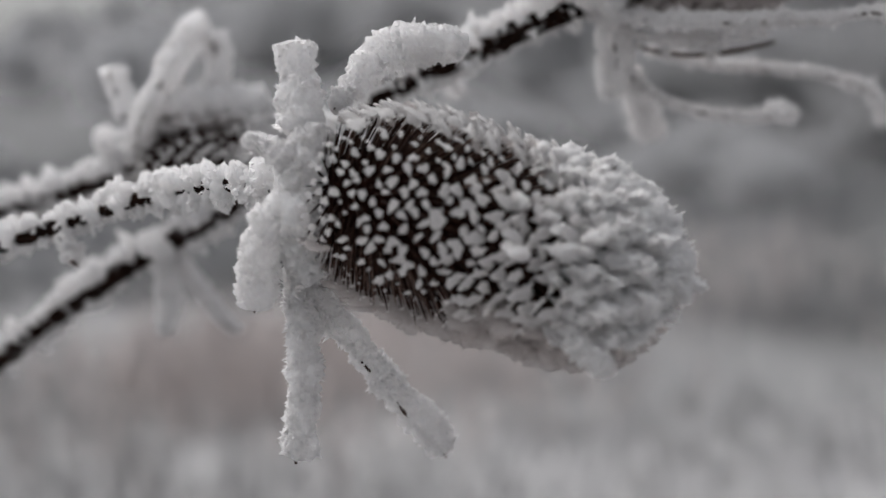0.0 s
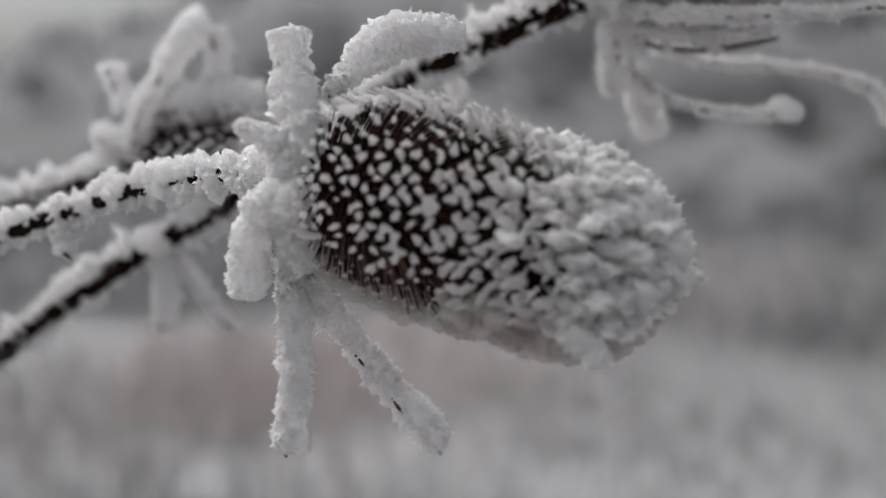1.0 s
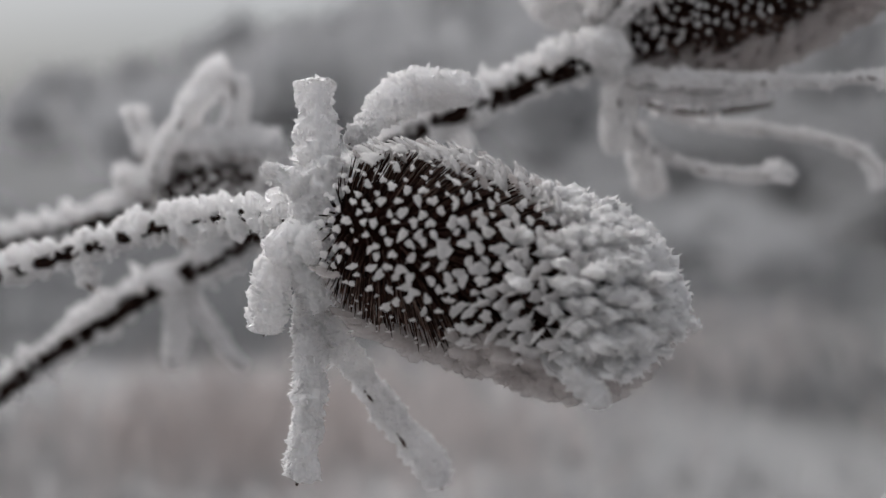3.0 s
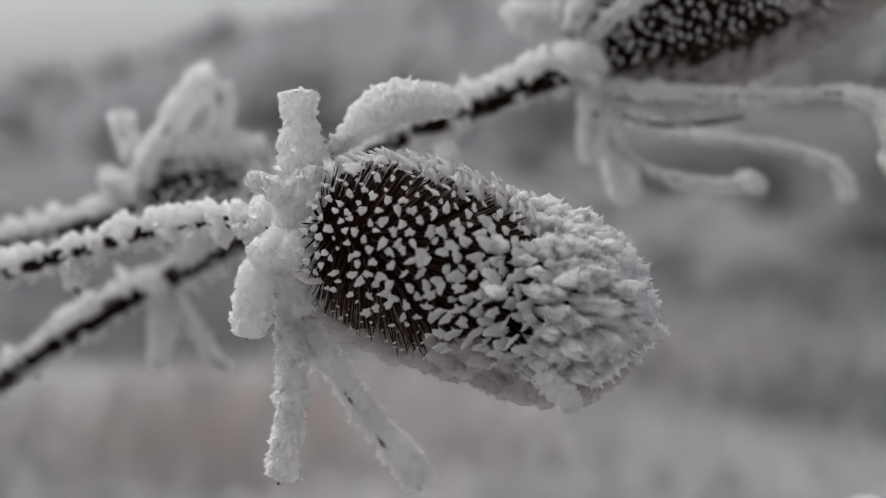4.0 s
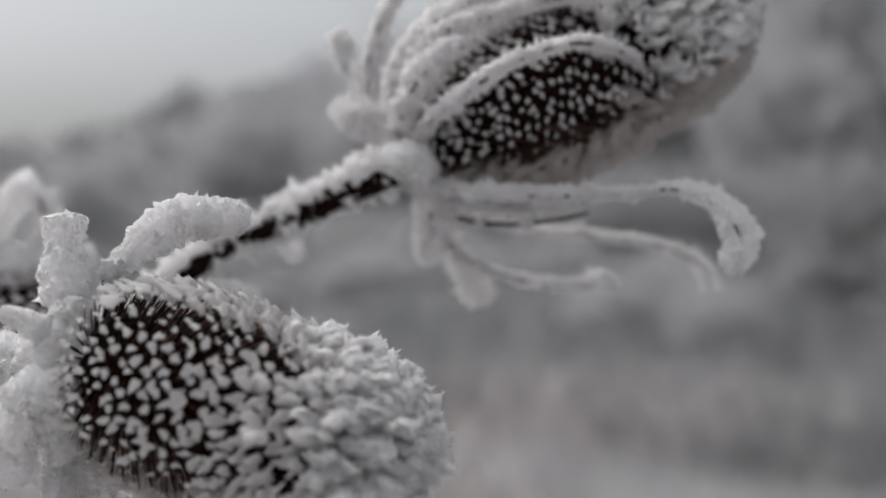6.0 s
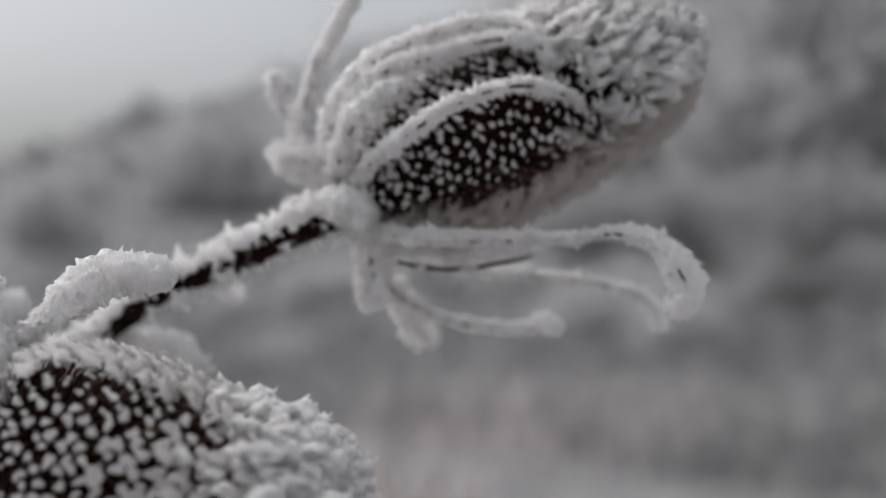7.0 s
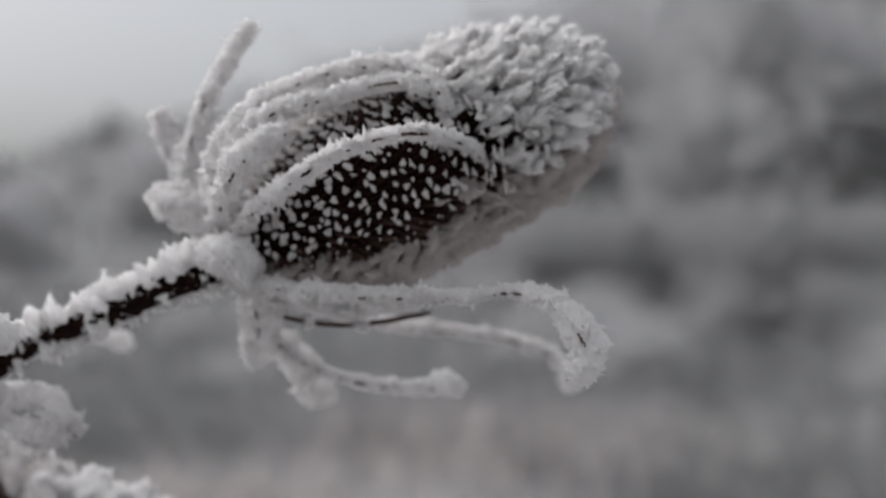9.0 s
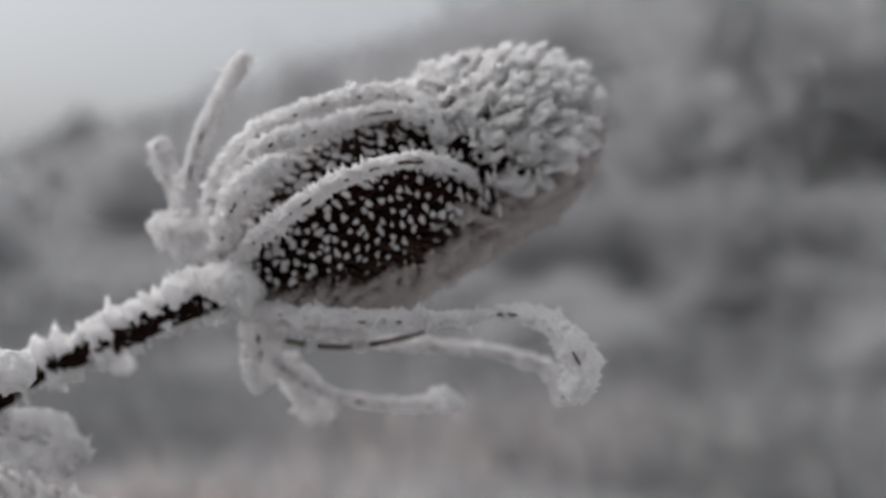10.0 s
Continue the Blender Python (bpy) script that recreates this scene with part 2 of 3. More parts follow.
def rime_on(path, seed, lumpy=0.26, blade=0.36, dense=6.0, fine=0.27, rough=0.62):
    """A coat of rime round a path, in millimetres, with feathery crystals that fan out from it."""
    rng = np.random.default_rng(seed)
    thin = [(x, y, z, max(0.3, 0.9 * w - 0.15)) for x, y, z, w in path]
    ring = int(np.clip(2 * np.pi * max(q[3] for q in thin) / fine, 16, 90))
    p, out, c = sweep(thin, fine, ring, 0.45)
    n = len(c)
    flat, o = p.reshape(-1, 3), out.reshape(-1, 3)
    r = np.repeat(np.maximum(c[:, 3], 0.3), ring)
    amount = lumpy * r * (0.8 * grain(flat, 3.6, seed) + 0.5 * grain(flat, 1.8, seed + 1)) 
    teeth = rough * np.minimum(1, 0.4 + 0.3 * r) * (1.5 * np.maximum(grain(flat, 1.0, seed + 2), -0.1) + 0.9 * np.maximum(grain(flat, 0.5, seed + 3), -0.2))
    lean = np.stack([grain(flat, 3.0, seed + k) for k in (21, 22, 23)], -1)
    flat = flat + o * amount[:, None] + unit(o + 0.5 * lean) * teeth[:, None] + rng.normal(0, 0.03, flat.shape)
    heap = Heap()
    heap.add(flat, skin(n, ring))
    for row in (0, n - 1):
        hub = flat[row * ring:(row + 1) * ring]
        heap.add(np.vstack([hub, hub.mean(0)]), [[k, (k + 1) % ring, ring] for k in range(ring)])
    area = float(np.sum(np.linalg.norm(np.diff(c[:, :3], axis=0), axis=1) * 2 * np.pi * c[1:, 3]))
    # fans of crystals, leaning together from place to place
    roots = rng.integers(0, len(flat), int(area * dense * 0.5))
    lean = np.stack([grain(flat[roots], 4.0, seed + k) for k in (11, 12, 13)], -1)
    way = unit(o[roots] + 0.55 * lean)
    long = blade * (0.75 + 0.7 * np.clip(grain(flat[roots], 2.2, seed + 14), -0.5, 1)) * rng.lognormal(0, 0.35, len(roots))
    for _ in range(4):
        shards(heap, rng, flat[roots] - 0.1 * way, unit(way + rng.normal(0, 0.38, way.shape)), long, 0.1, 0.95)
    pick = rng.integers(0, len(flat), int(area * dense))
    shards(heap, rng, flat[pick], o[pick], 0.6 * blade, 0.4)
    return heap


def ico(sub):
    bm = bmesh.new()
    bmesh.ops.create_icosphere(bm, subdivisions=sub, radius=1)
    v = np.array([x.co[:] for x in bm.verts])
    f = np.array([[x.index for x in q.verts] for q in bm.faces])
    bm.free()
    return v, f


ICO = {1: ico(1), 2: ico(2), 3: ico(3)}


def lump(heap, rng, centre, size, shape=(1, 1, 1), sub=2, blades=30, blade=0.45, turn=None, jag=1.0, crisp=0.12):
    v, f = ICO[sub]
    k = 1 + jag * 0.38 * grain(v * 1.0 + rng.uniform(0, 90, 3), 0.75, 3) + jag * 0.22 * grain(v + rng.uniform(0, 90, 3), 0.35, 5) + crisp * grain(v + rng.uniform(0, 90, 3), 0.16, 7)
    v = v * k[:, None] * np.array(shape)
    o = unit(v)
    if turn is not None:
        v, o = v @ turn.T, o @ turn.T
    v = v * size + np.asarray(centre)
    heap.add(v, f)
    if blades:
        pick = rng.integers(0, len(v), blades)
        shards(heap, rng, v[pick], o[pick], blade)


def tube(path, step=1.2, ring=10, wobble=0.12, seed=1):
    p, out, c = sweep(path, step, ring)
    flat, o = p.reshape(-1, 3), out.reshape(-1, 3)
    r = np.repeat(c[:, 3], ring)
    flat = flat + o * (wobble * r * grain(flat, 1.4, seed))[:, None]
    heap = Heap()
    heap.add(flat, skin(len(c), ring))
    return heap


def plant(name, label, foot):
    ob = tagged(new(name), label, "dried flower", "frosted teasels")
    ob.location = HUB + Vector(foot) * MM
    return ob


def local(heap, name, mat, thing):
    """The mesh of a heap that is given in millimetres round HUB, for a part of a thing."""
    return heap.mesh(name, mat, tuple(HUB - thing.location), smooth=mat in (FROST, FLAKE, SHEET))


# ---- the parts of a teasel ----
def add_bract(thing, path, seed, label="", rib=0.3, back=(0, -0.78, -0.36), bare=(0.85, 1.4), **coat):
    """A narrow dry bract, thick with rime; its rib shows where the coat is thin."""
    rng = np.random.default_rng(seed + 1)
    shift = np.array(back)
    line = [tuple(q[:3] + shift * (0.9 * q[3] - 0.15) * rng.uniform(*bare)) + (rib * rng.uniform(0.7, 1.2),) for q in spline(path, 1.6)]
    bract = part("bract", local(tube(line, 1.2, 6, 0.4, seed), "bract", RIB, thing), thing, label)
    part("frost", local(rime_on(path, seed, **coat), "frost", FROST, thing), bract, "jagged white rime")
    return bract


def add_stem(thing, path, seed, cover=0.0, reach=None, size=1.6, strip=0.85, bare=(0.2, -0.9, -0.3)):
    """A dark stalk under a broken crust of rime, thick on top, with the bark showing along one flank."""
    stem = part("stem", local(tube(path, 2.2, 14, 0.2, seed), "stem", STALK, thing), thing, "almost black dry stalk")
    rng = np.random.default_rng(seed)
    line = spline(path, 3.0)
    if reach is not None:
        line = line[max(0, int(np.argmax(line[:, 0] > reach)) - 1):]
    ring = 44
    p, out, c = sweep([tuple(q) for q in line], 0.36, ring, ends=0)
    flat, o = p.reshape(-1, 3), out.reshape(-1, 3)
    top = o @ unit(np.array((-0.3, -0.1, 0.95)))
    flank = np.clip(o @ unit(np.array(bare)), 0, 1)
    billow = 1.5 * np.abs(grain(flat, 3.2, seed)) + 0.9 * np.abs(grain(flat, 1.4, seed + 1)) - 0.85
    middle = np.repeat(c[:, :3], ring, 0) + 2.0 * o
    knots = 0.75 * grain(middle, 5.5, seed + 6) + 0.35 * grain(middle, 2.8, seed + 7)
    patch = 0.55 * grain(flat, 3.1, seed + 2) + 0.5 * grain(flat, 1.5, seed + 3) + 1.2 * grain(flat, 0.9, seed + 4)
    high = size * (0.3 + cover + 0.6 * np.clip(top, 0, 1) + 0.08 * np.clip(-top, 0, 1) - strip * flank ** 1.8 + 0.62 * billow + knots + 0.85 * patch) + 0.75 * grain(flat, 0.5, seed + 5)
    lift = np.where(high > 0, high, np.maximum(high * 2 - 0.25, -0.7))
    coat = flat + o * lift[:, None] + rng.normal(0, 0.05, flat.shape)
    heap = Heap()
    heap.add(coat, skin(len(c), ring))
    iced = np.flatnonzero(high > 0.05)
    pick = iced[rng.integers(0, len(iced), int(len(iced) * 0.55))]
    shards(heap, rng, coat[pick], o[pick], 0.36 + 0.10 * size * np.clip(high[pick], 0, 1), 0.6)
    pick = rng.integers(0, len(flat), int(len(c) * 1.3))
    shards(heap, rng, flat[pick], o[pick], 0.42, 0.5)
    part("frost", local(heap, "frost", FROST, thing), stem, "broken crust of white rime along the top")
    return stem


def spine_mesh(k, length):
    rng = np.random.default_rng(50 + k)
    bend = rng.uniform(-0.07, 0.07, 2) * length
    path = [(bend[0] * t * t, bend[1] * t * t, length * t, 0.25 * (1 - 0.6 * t)) for t in (0, 0.35, 0.7, 1.0)]
    heap = tube(path, length / 3.5, 4, 0.05, k)
    return heap, np.array([bend[0], bend[1], length])


def cap_heap(k, needles=46, point=0.2, thick=1.0):
    """A ragged flake of rime across the tip of a spine: a thin plate with notched edges on a short root."""
    rng = np.random.default_rng(80 + k)
    heap = Heap()
    n = 20
    a = np.arange(n) * 2 * np.pi / n + rng.uniform(0, 0.14, n)
    edge = 1 + 0.2 * np.cos(2 * a + rng.uniform(0, 6)) * rng.uniform(0.2, 1) + 0.17 * np.cos(3 * a + rng.uniform(0, 6)) + 0.1 * np.cos(5 * a + rng.uniform(0, 6)) + rng.normal(0, 0.09, n)
    edge = np.maximum(edge, 0.45)
    dish = rng.uniform(-0.12, 0.2)
    rows = []
    for share, z in ((0.03, 0.2), (0.4, 0.2), (0.75, 0.16), (0.94, 0.09), (1.0, -0.02), (0.86, -0.12), (0.5, -0.24), (0.16, -0.5), (0.1, -1.0)):
        r = edge * share
        lift = dish * share * share * 1.4 if z > -0.3 else 0
        rows.append(np.stack([np.cos(a) * r * 1.08, np.sin(a) * r * 0.94, thick * z + lift + rng.normal(0, 0.035, n)], -1))
    v = np.vstack(rows)
    tilt = np.array(Euler((rng.normal(0, 0.22), rng.normal(0, 0.22), 0)).to_matrix())
    v = v @ tilt.T
    heap.add(v, skin(len(rows), n))
    rim = v[3 * n:6 * n]
    pick = rng.integers(0, len(rim), needles)
    shards(heap, rng, rim[pick], unit(rim[pick] * np.array([1, 1, 0.3])), point, 0.35)
    return heap


def plume_heap(k, sub=3, needles=240):
    """A wedge of rime that widens outwards, as it grows on the long spines near the tip of a head."""
    rng = np.random.default_rng(120 + k)
    heap = Heap()
    lump(heap, rng, (0, 0, 0), 0.8, (rng.uniform(0.85, 1.1), rng.uniform(0.6, 0.85), rng.uniform(1.5, 2.0)), sub, 0, jag=0.9, crisp=0.26)
    for _ in range(3):
        lump(heap, rng, (*rng.normal(0, 0.3, 2), rng.uniform(-0.2, 1.0)), rng.uniform(0.35, 0.5), (1.0, 0.8, 1.3), 2, 0, jag=0.9)
    for block in heap.v:
        block[:, :2] *= np.clip(0.95 + 0.36 * block[:, 2:3], 0.22, 1.45)
    v = np.vstack(heap.v)
    front = np.flatnonzero(v[:, 2] > 0.1)
    pick = front[rng.integers(0, len(front), needles)]
    shards(heap, rng, v[pick], unit(v[pick] * np.array([1, 1, 0.4]) + np.array([0, 0, 0.35])), 0.21, 0.4)
    return heap


def fringe_heap(k, needles=44):
    """A thin plate of rime that stands along a spine and spreads to its neighbours, with a toothed outer edge."""
    rng = np.random.default_rng(160 + k)
    heap = Heap()
    n = 26
    a = np.arange(n) * 2 * np.pi / n
    edge = (1 + 0.14 * np.cos(2 * a + rng.uniform(0, 6)) + 0.12 * np.cos(5 * a + rng.uniform(0, 6)) + rng.normal(0, 0.09, n)).clip(0.55, 1.5)
    rows = []
    for share, y in ((0.02, 0.1), (0.5, 0.1), (0.88, 0.06), (1.0, 0.0), (0.88, -0.06), (0.5, -0.1), (0.02, -0.1)):
        r = edge * share
        rows.append(np.stack([np.cos(a) * r * 1.15, y + rng.normal(0, 0.025, n), np.sin(a) * r * 1.2], -1))
    v = np.vstack(rows)
    v[:, 1] += 0.2 * np.sin(v[:, 0] * 1.7 + rng.uniform(0, 6)) + 0.1 * v[:, 2] ** 2
    heap.add(v, skin(len(rows), n))
    rim = v[2 * n:5 * n]
    rim = rim[rim[:, 2] > -0.3]
    pick = rng.integers(0, len(rim), needles)
    shards(heap, rng, rim[pick], unit(rim[pick] * np.array([1, 0.2, 1])), 0.2, 0.3)
    return heap


SPINES, CAPS, PLUMES, FRINGES, CRUSTS = [], [], [], [], []
for k in range(5):
    h, end = spine_mesh(k, 8.0)
    SPINES.append((h.mesh("spine", BRISTLE), end, h))
for k in range(10):
    CAPS.append((cap_heap(k).mesh("frost_cap", FLAKE, smooth=True), cap_heap(k, 20)))
    FRINGES.append((fringe_heap(k).mesh("frost_cap", SHEET, smooth=True), fringe_heap(k, 26)))
    CRUSTS.append((cap_heap(k + 20, 90, 0.26, 1.7).mesh("frost_cap", FLAKE, smooth=True), cap_heap(k + 20, 50, 0.26, 1.7)))
    PLUMES.append((plume_heap(k).mesh("frost_cap", FROST, smooth=True), plume_heap(k, 2, 90)))


def add_head(thing, base, end, core, outer, reach, count, seed, nearest=300, cap=(1.0, 1.9), grow=(0.35, 0.85), plume=(1.7, 2.4), onset=0.8, under=-0.68, above=0.76, bare=-0.92, sheet=1.9, extra=500, bald=0.05, packed=0.9, low_share=0.66, trim=0.22, swell=0.0):
    """The egg-shaped head: a dark cone set with spiral rows of spines. core and outer give the radius of the cone and of the
    spines' tips along the axis, reach where along the axis the first and last tips stand. Rime sits on the tips as flakes, as
    wedges towards the end, as a crust on top, and as thin hanging plates underneath."""
    rng = np.random.default_rng(seed)
    base, end = np.array(base, float), np.array(end, float)
    axis = unit(end - base)
    length = float(np.linalg.norm(end - base))
    u = unit(np.cross(axis, (0, 0, 1)))
    v = np.cross(u, axis)

    def bulge(table, s):
        """The smoothed radius at s."""
        s0, r0 = zip(*table)
        fine = np.linspace(s0[0], s0[-1], 160)
        r = np.interp(fine, s0, r0)
        r[1:-1] = np.convolve(np.pad(r, 8, mode="edge"), np.ones(17) / 17, "valid")[1:-1]
        return np.interp(s, fine, r)

    rows, ring = 40, 48
    s = np.linspace(0, 1, rows)
    a = np.arange(ring) * 2 * np.pi / ring
    shell = base + axis * (s * length)[:, None, None] + bulge(core, s)[:, None, None] * (np.cos(a)[None, :, None] * u + np.sin(a)[None, :, None] * v)
    shell = shell.reshape(-1, 3)
    shell = shell + 0.35 * unit(shell - base - axis * length / 2) * grain(shell, 1.2, seed)[:, None]
    heap = Heap()
    heap.add(shell, skin(rows, ring))
    cone = part("seed_head", local(heap, "seed_head", HUSK, thing), thing, "almost black egg-shaped seed head")

    def place(s, t):
        o = np.cos(t) * u + np.sin(t) * v
        far = reach[0] + (reach[1] - reach[0]) * s
        root = base + axis * s * length + o * bulge(core, s) * 0.96
        tip = base + axis * far * length + o * bulge(outer, far) * rng.normal(1, 0.022)
        return o, far, root, tip

    # spiral rows, evenly spread over the shell of the tips
    grid = np.linspace(0.01, 0.99, 400)
    tip_at = reach[0] + (reach[1] - reach[0]) * grid
    shell_r = bulge(outer, tip_at)
    area = np.cumsum((shell_r + 1.0) * np.hypot(np.gradient(tip_at) * length, np.gradient(shell_r)) * np.interp(tip_at, (0.3, 1.1), (1.0, packed)))
    along = np.interp((np.arange(count) + 0.5) / count, area / area[-1], grid)
    turns = np.arange(count) * np.pi * (3 - 5 ** 0.5)
    items = []
    for s, t in zip(along, turns):
        s, t = s + rng.normal(0, 0.004), t + rng.normal(0, 0.022)
        o, far, root, tip = place(min(max(s, 0.005), 0.995), t)
        way = unit(tip - root)
        el = o @ v
        size = cap[0] + (cap[1] - cap[0]) * float(np.clip((far - grow[0]) / (grow[1] - grow[0]), 0, 1)) ** 1.1
        style, ice, sink = 0, np.array([1.0, 1.0, 0.9]) * size * rng.lognormal(0, 0.15), 0.0
        stretch = 1 + 0.45 * float(np.clip((far - grow[0]) / (grow[1] - grow[0]), 0, 1))
        ice[0] *= stretch
        wander = rng.normal(0, 0.06)
        if far + 0.1 * el + wander > onset and el > under - 0.12:
            style = 1
            w = plume[0] + (plume[1] - plume[0]) * float(np.clip((far - onset) / 0.4, 0, 1))
            ice = np.array([1.1, 0.92, 1.4]) * w * rng.lognormal(0, 0.16)
            sink = 1.3 * w
        elif bare < el < under + 0.5 * wander and far < 0.62 + wander:
            ice *= rng.uniform(0.2, 0.5)
        elif el < under + min(wander, 0.03):
            style = 2
            w = sheet * rng.lognormal(0, 0.16)
            deep = float(np.interp(far, (0.1, 0.45, 0.95), (0.42, 0.6, 1.4)))
            ice = np.array([1.25, 1.0, deep]) * w
            sink = 1.1 * deep * w - 1.1
        elif el > above + wander:
            style = 4 if rng.random() < 0.75 else 2
            w = 1.3 * rng.lognormal(0, 0.15)
            ice = np.array([1.2, 1.0, 0.8]) * w * (1.0 if style == 4 else 0.72)
            sink = 0.0 if style == 4 else rng.uniform(0.3, 2.2)
        elif rng.random() < bald or el > above - trim + wander:
            ice *= 0.6
        else:
            ice *= 1 + swell * max(el, 0.0)
        items.append((tip[1], root, tip, way, ice, style, sink))
    items.sort(key=lambda q: q[0])
    kinds = (CAPS, PLUMES, FRINGES, None, CRUSTS)
    rest = Heap()
    rest_ice = {style: Heap() for style in (0, 1, 2, 4)}
    inv = HUB - thing.location
    for n, (_, root, tip, way, ice, style, sink) in enumerate(items):
        me, top, h = SPINES[n % len(SPINES)]
        flake, fh = kinds[style][int(rng.integers(0, len(CAPS)))]
        side = unit(np.cross(way, unit(axis + rng.normal(0, 0.1, 3))))
        rot = np.stack([np.cross(side, way), side, way], 1)
        size = np.array([1.0, 1.0, np.linalg.norm(tip - root) / top[2]])
        if style == 2:
            swing = np.array(Euler((rng.normal(0, 0.12), rng.normal(0, 0.12), rng.normal(0, 0.35))).to_matrix())
        else:
            swing = np.array(Euler((rng.normal(0, 0.16), rng.normal(0, 0.16), rng.uniform(0, 6.28) if style == 0 and ice[0] < 1.25 * ice[1] else rng.normal(0, 0.3))).to_matrix())
        lie = rot @ swing
        at = root + rot @ (top * size) - way * sink
        if n < nearest:
            ob = part("spine", me, cone)
            stands = Matrix.LocRotScale(inv + Vector(root) * MM, Matrix(rot.tolist()), Vector(size))
            ob.matrix_basis = stands
            ice_ob = part("frost_cap", flake, ob)
            ice_ob.matrix_parent_inverse = stands.inverted()
            ice_ob.matrix_basis = Matrix.LocRotScale(inv + Vector(at) * MM, Matrix(lie.tolist()), Vector(ice))
        else:
            for block, f in zip(h.v, h.f):
                rest.v.append(block * size @ rot.T + root)
                rest.f.append(np.asarray(f) + rest.n)
            rest.n += sum(len(block) for block in h.v)
            heap = rest_ice[style]
            v0 = np.vstack(fh.v)
            for block in fh.f:
                heap.f.append(np.asarray(block) + heap.n)
            heap.flat += fh.flat
            heap.v.append(v0 * ice @ lie.T + at)
            heap.n += len(v0)
    # finer bristles between the rows, above and underneath, with shine-through light in their colour
    fuzz = Heap()
    for k in range(extra):
        low = rng.random() < low_share
        t = -np.pi / 2 + rng.normal(0, 0.42) if low else np.pi / 2 + rng.normal(0, 0.4)
        o, far, root, tip = place(rng.uniform(0.03, 0.92), t)
        way = unit(tip - root + rng.normal(0, 0.35, 3))
        side = unit(np.cross(way, axis))
        rot = np.stack([np.cross(side, way), side, way], 1)
        me, top, h = SPINES[k % len(SPINES)]
        size = np.array([0.65, 0.65, np.linalg.norm(tip - root) / top[2] * rng.uniform(0.8, 1.0)])
        for block, f in zip(h.v, h.f):
            fuzz.add(block * size @ rot.T + root, np.asarray(f))
    if extra:
        tagged(part("bristles", local(fuzz, "bristles", LIT_BRISTLE, thing), cone, "fine brown bristles paled as if backlit"), kind="stuff")
    tagged(part("spines", local(rest, "spines", BRISTLE, thing), cone), kind="stuff")
    for style, mat in ((0, FLAKE), (1, FROST), (2, SHEET), (4, FLAKE)):
        if rest_ice[style].n:
            me = rest_ice[style].mesh("frost_caps", mat, tuple(HUB - thing.location), smooth=True)
            tagged(part("frost_caps", me, cone), kind="stuff")
    return cone


# ---- control lines of stems and bracts: x, y, z from HUB and radius, in millimetres ----
A_CORE = [(0, 3.0), (0.08, 8.0), (0.3, 11.2), (0.6, 11.2), (0.85, 9.0), (1.0, 2.0)]
A_OUTER = [(-0.1, 8.5), (0.0, 12.6), (0.15, 16.8), (0.3, 18.6), (0.55, 18.4), (0.85, 17.4), (1.02, 16.8), (1.14, 15.2), (1.22, 10.5), (1.28, 4.0), (1.3, 0.5)]
B_CORE = [(0, 2.5), (0.08, 7.5), (0.3, 13.5), (0.6, 13.8), (0.85, 11.0), (1.0, 2.5)]
B_OUTER = [(0.0, 5.5), (0.1, 12.0), (0.25, 18.6), (0.43, 22.2), (0.6, 22.4), (0.8, 21.6), (0.95, 20.8), (1.08, 17.2), (1.18, 11.0), (1.24, 4.0), (1.26, 0.5)]
C_CORE = [(0, 3.0), (0.1, 7.0), (0.5, 9.5), (0.9, 7.0), (1.0, 3.0)]
C_OUTER = [(0, 8.0), (0.15, 12.5), (0.5, 14.5), (0.95, 13.0), (1.15, 7.0), (1.25, 1.0)]
A_STEM = [(-131.9, 70.0, -34.9, 1.8), (-102.5, 58.0, -30.8, 1.9), (-79.3, 48.0, -26.2, 1.9), (-60.9, 42.0, -21.1, 1.9), (-39.1, 35.0, -14.9, 1.9), (-24.4, 30.0, -11.6, 1.9), (-10.2, 20.0, -9.9, 1.8), (1.3, 12.0, -9.4, 1.9), (11.7, 6.0, -11.2, 1.9)]
A_TUFT = [(9.5, 5.0, -0.2, 5.2), (9.7, 5.0, 5.4, 4.6), (9.6, 6.0, 9.7, 3.9), (8.8, 7.0, 13.1, 4.1), (8.2, 8.0, 16.0, 4.7), (8.1, 8.0, 17.5, 4.7)]
A_PLUME = [(15.0, 9.0, 4.9, 2.0), (17.1, 14.0, 8.5, 2.2), (20.3, 20.0, 12.6, 3.9), (24.6, 24.0, 15.7, 5.0), (30.2, 25.0, 16.8, 4.7), (35.2, 25.0, 16.0, 3.8), (37.9, 26.0, 14.6, 2.3)]
A_LSTUB = [(8.7, 0.0, -3.7, 3.6), (5.2, -2.0, -1.9, 2.6), (2.8, -3.0, -0.8, 1.9), (1.2, -4.0, -0.1, 1.1)]
A_PUFF = [(12.8, 0.0, -15.8, 3.6), (10.1, -3.0, -13.8, 4.4), (6.8, -3.0, -13.9, 4.4), (3.4, -1.0, -16.5, 3.8)]
A_BLOCK = [(5.6, 2.0, -14.3, 3.5), (3.1, 0.0, -19.5, 4.0), (1.6, 0.0, -24.8, 4.0), (1.1, 0.0, -29.4, 3.7), (0.8, 0.0, -31.5, 3.4)]
A_HANG = [(8.9, 6.0, -22.6, 3.3), (8.2, 6.0, -29.1, 3.4), (9.0, 3.0, -36.3, 3.3), (9.2, 1.0, -43.4, 3.3), (8.8, 0.0, -50.6, 3.2), (8.1, 0.0, -56.8, 3.3), (7.6, 0.0, -59.0, 2.7)]
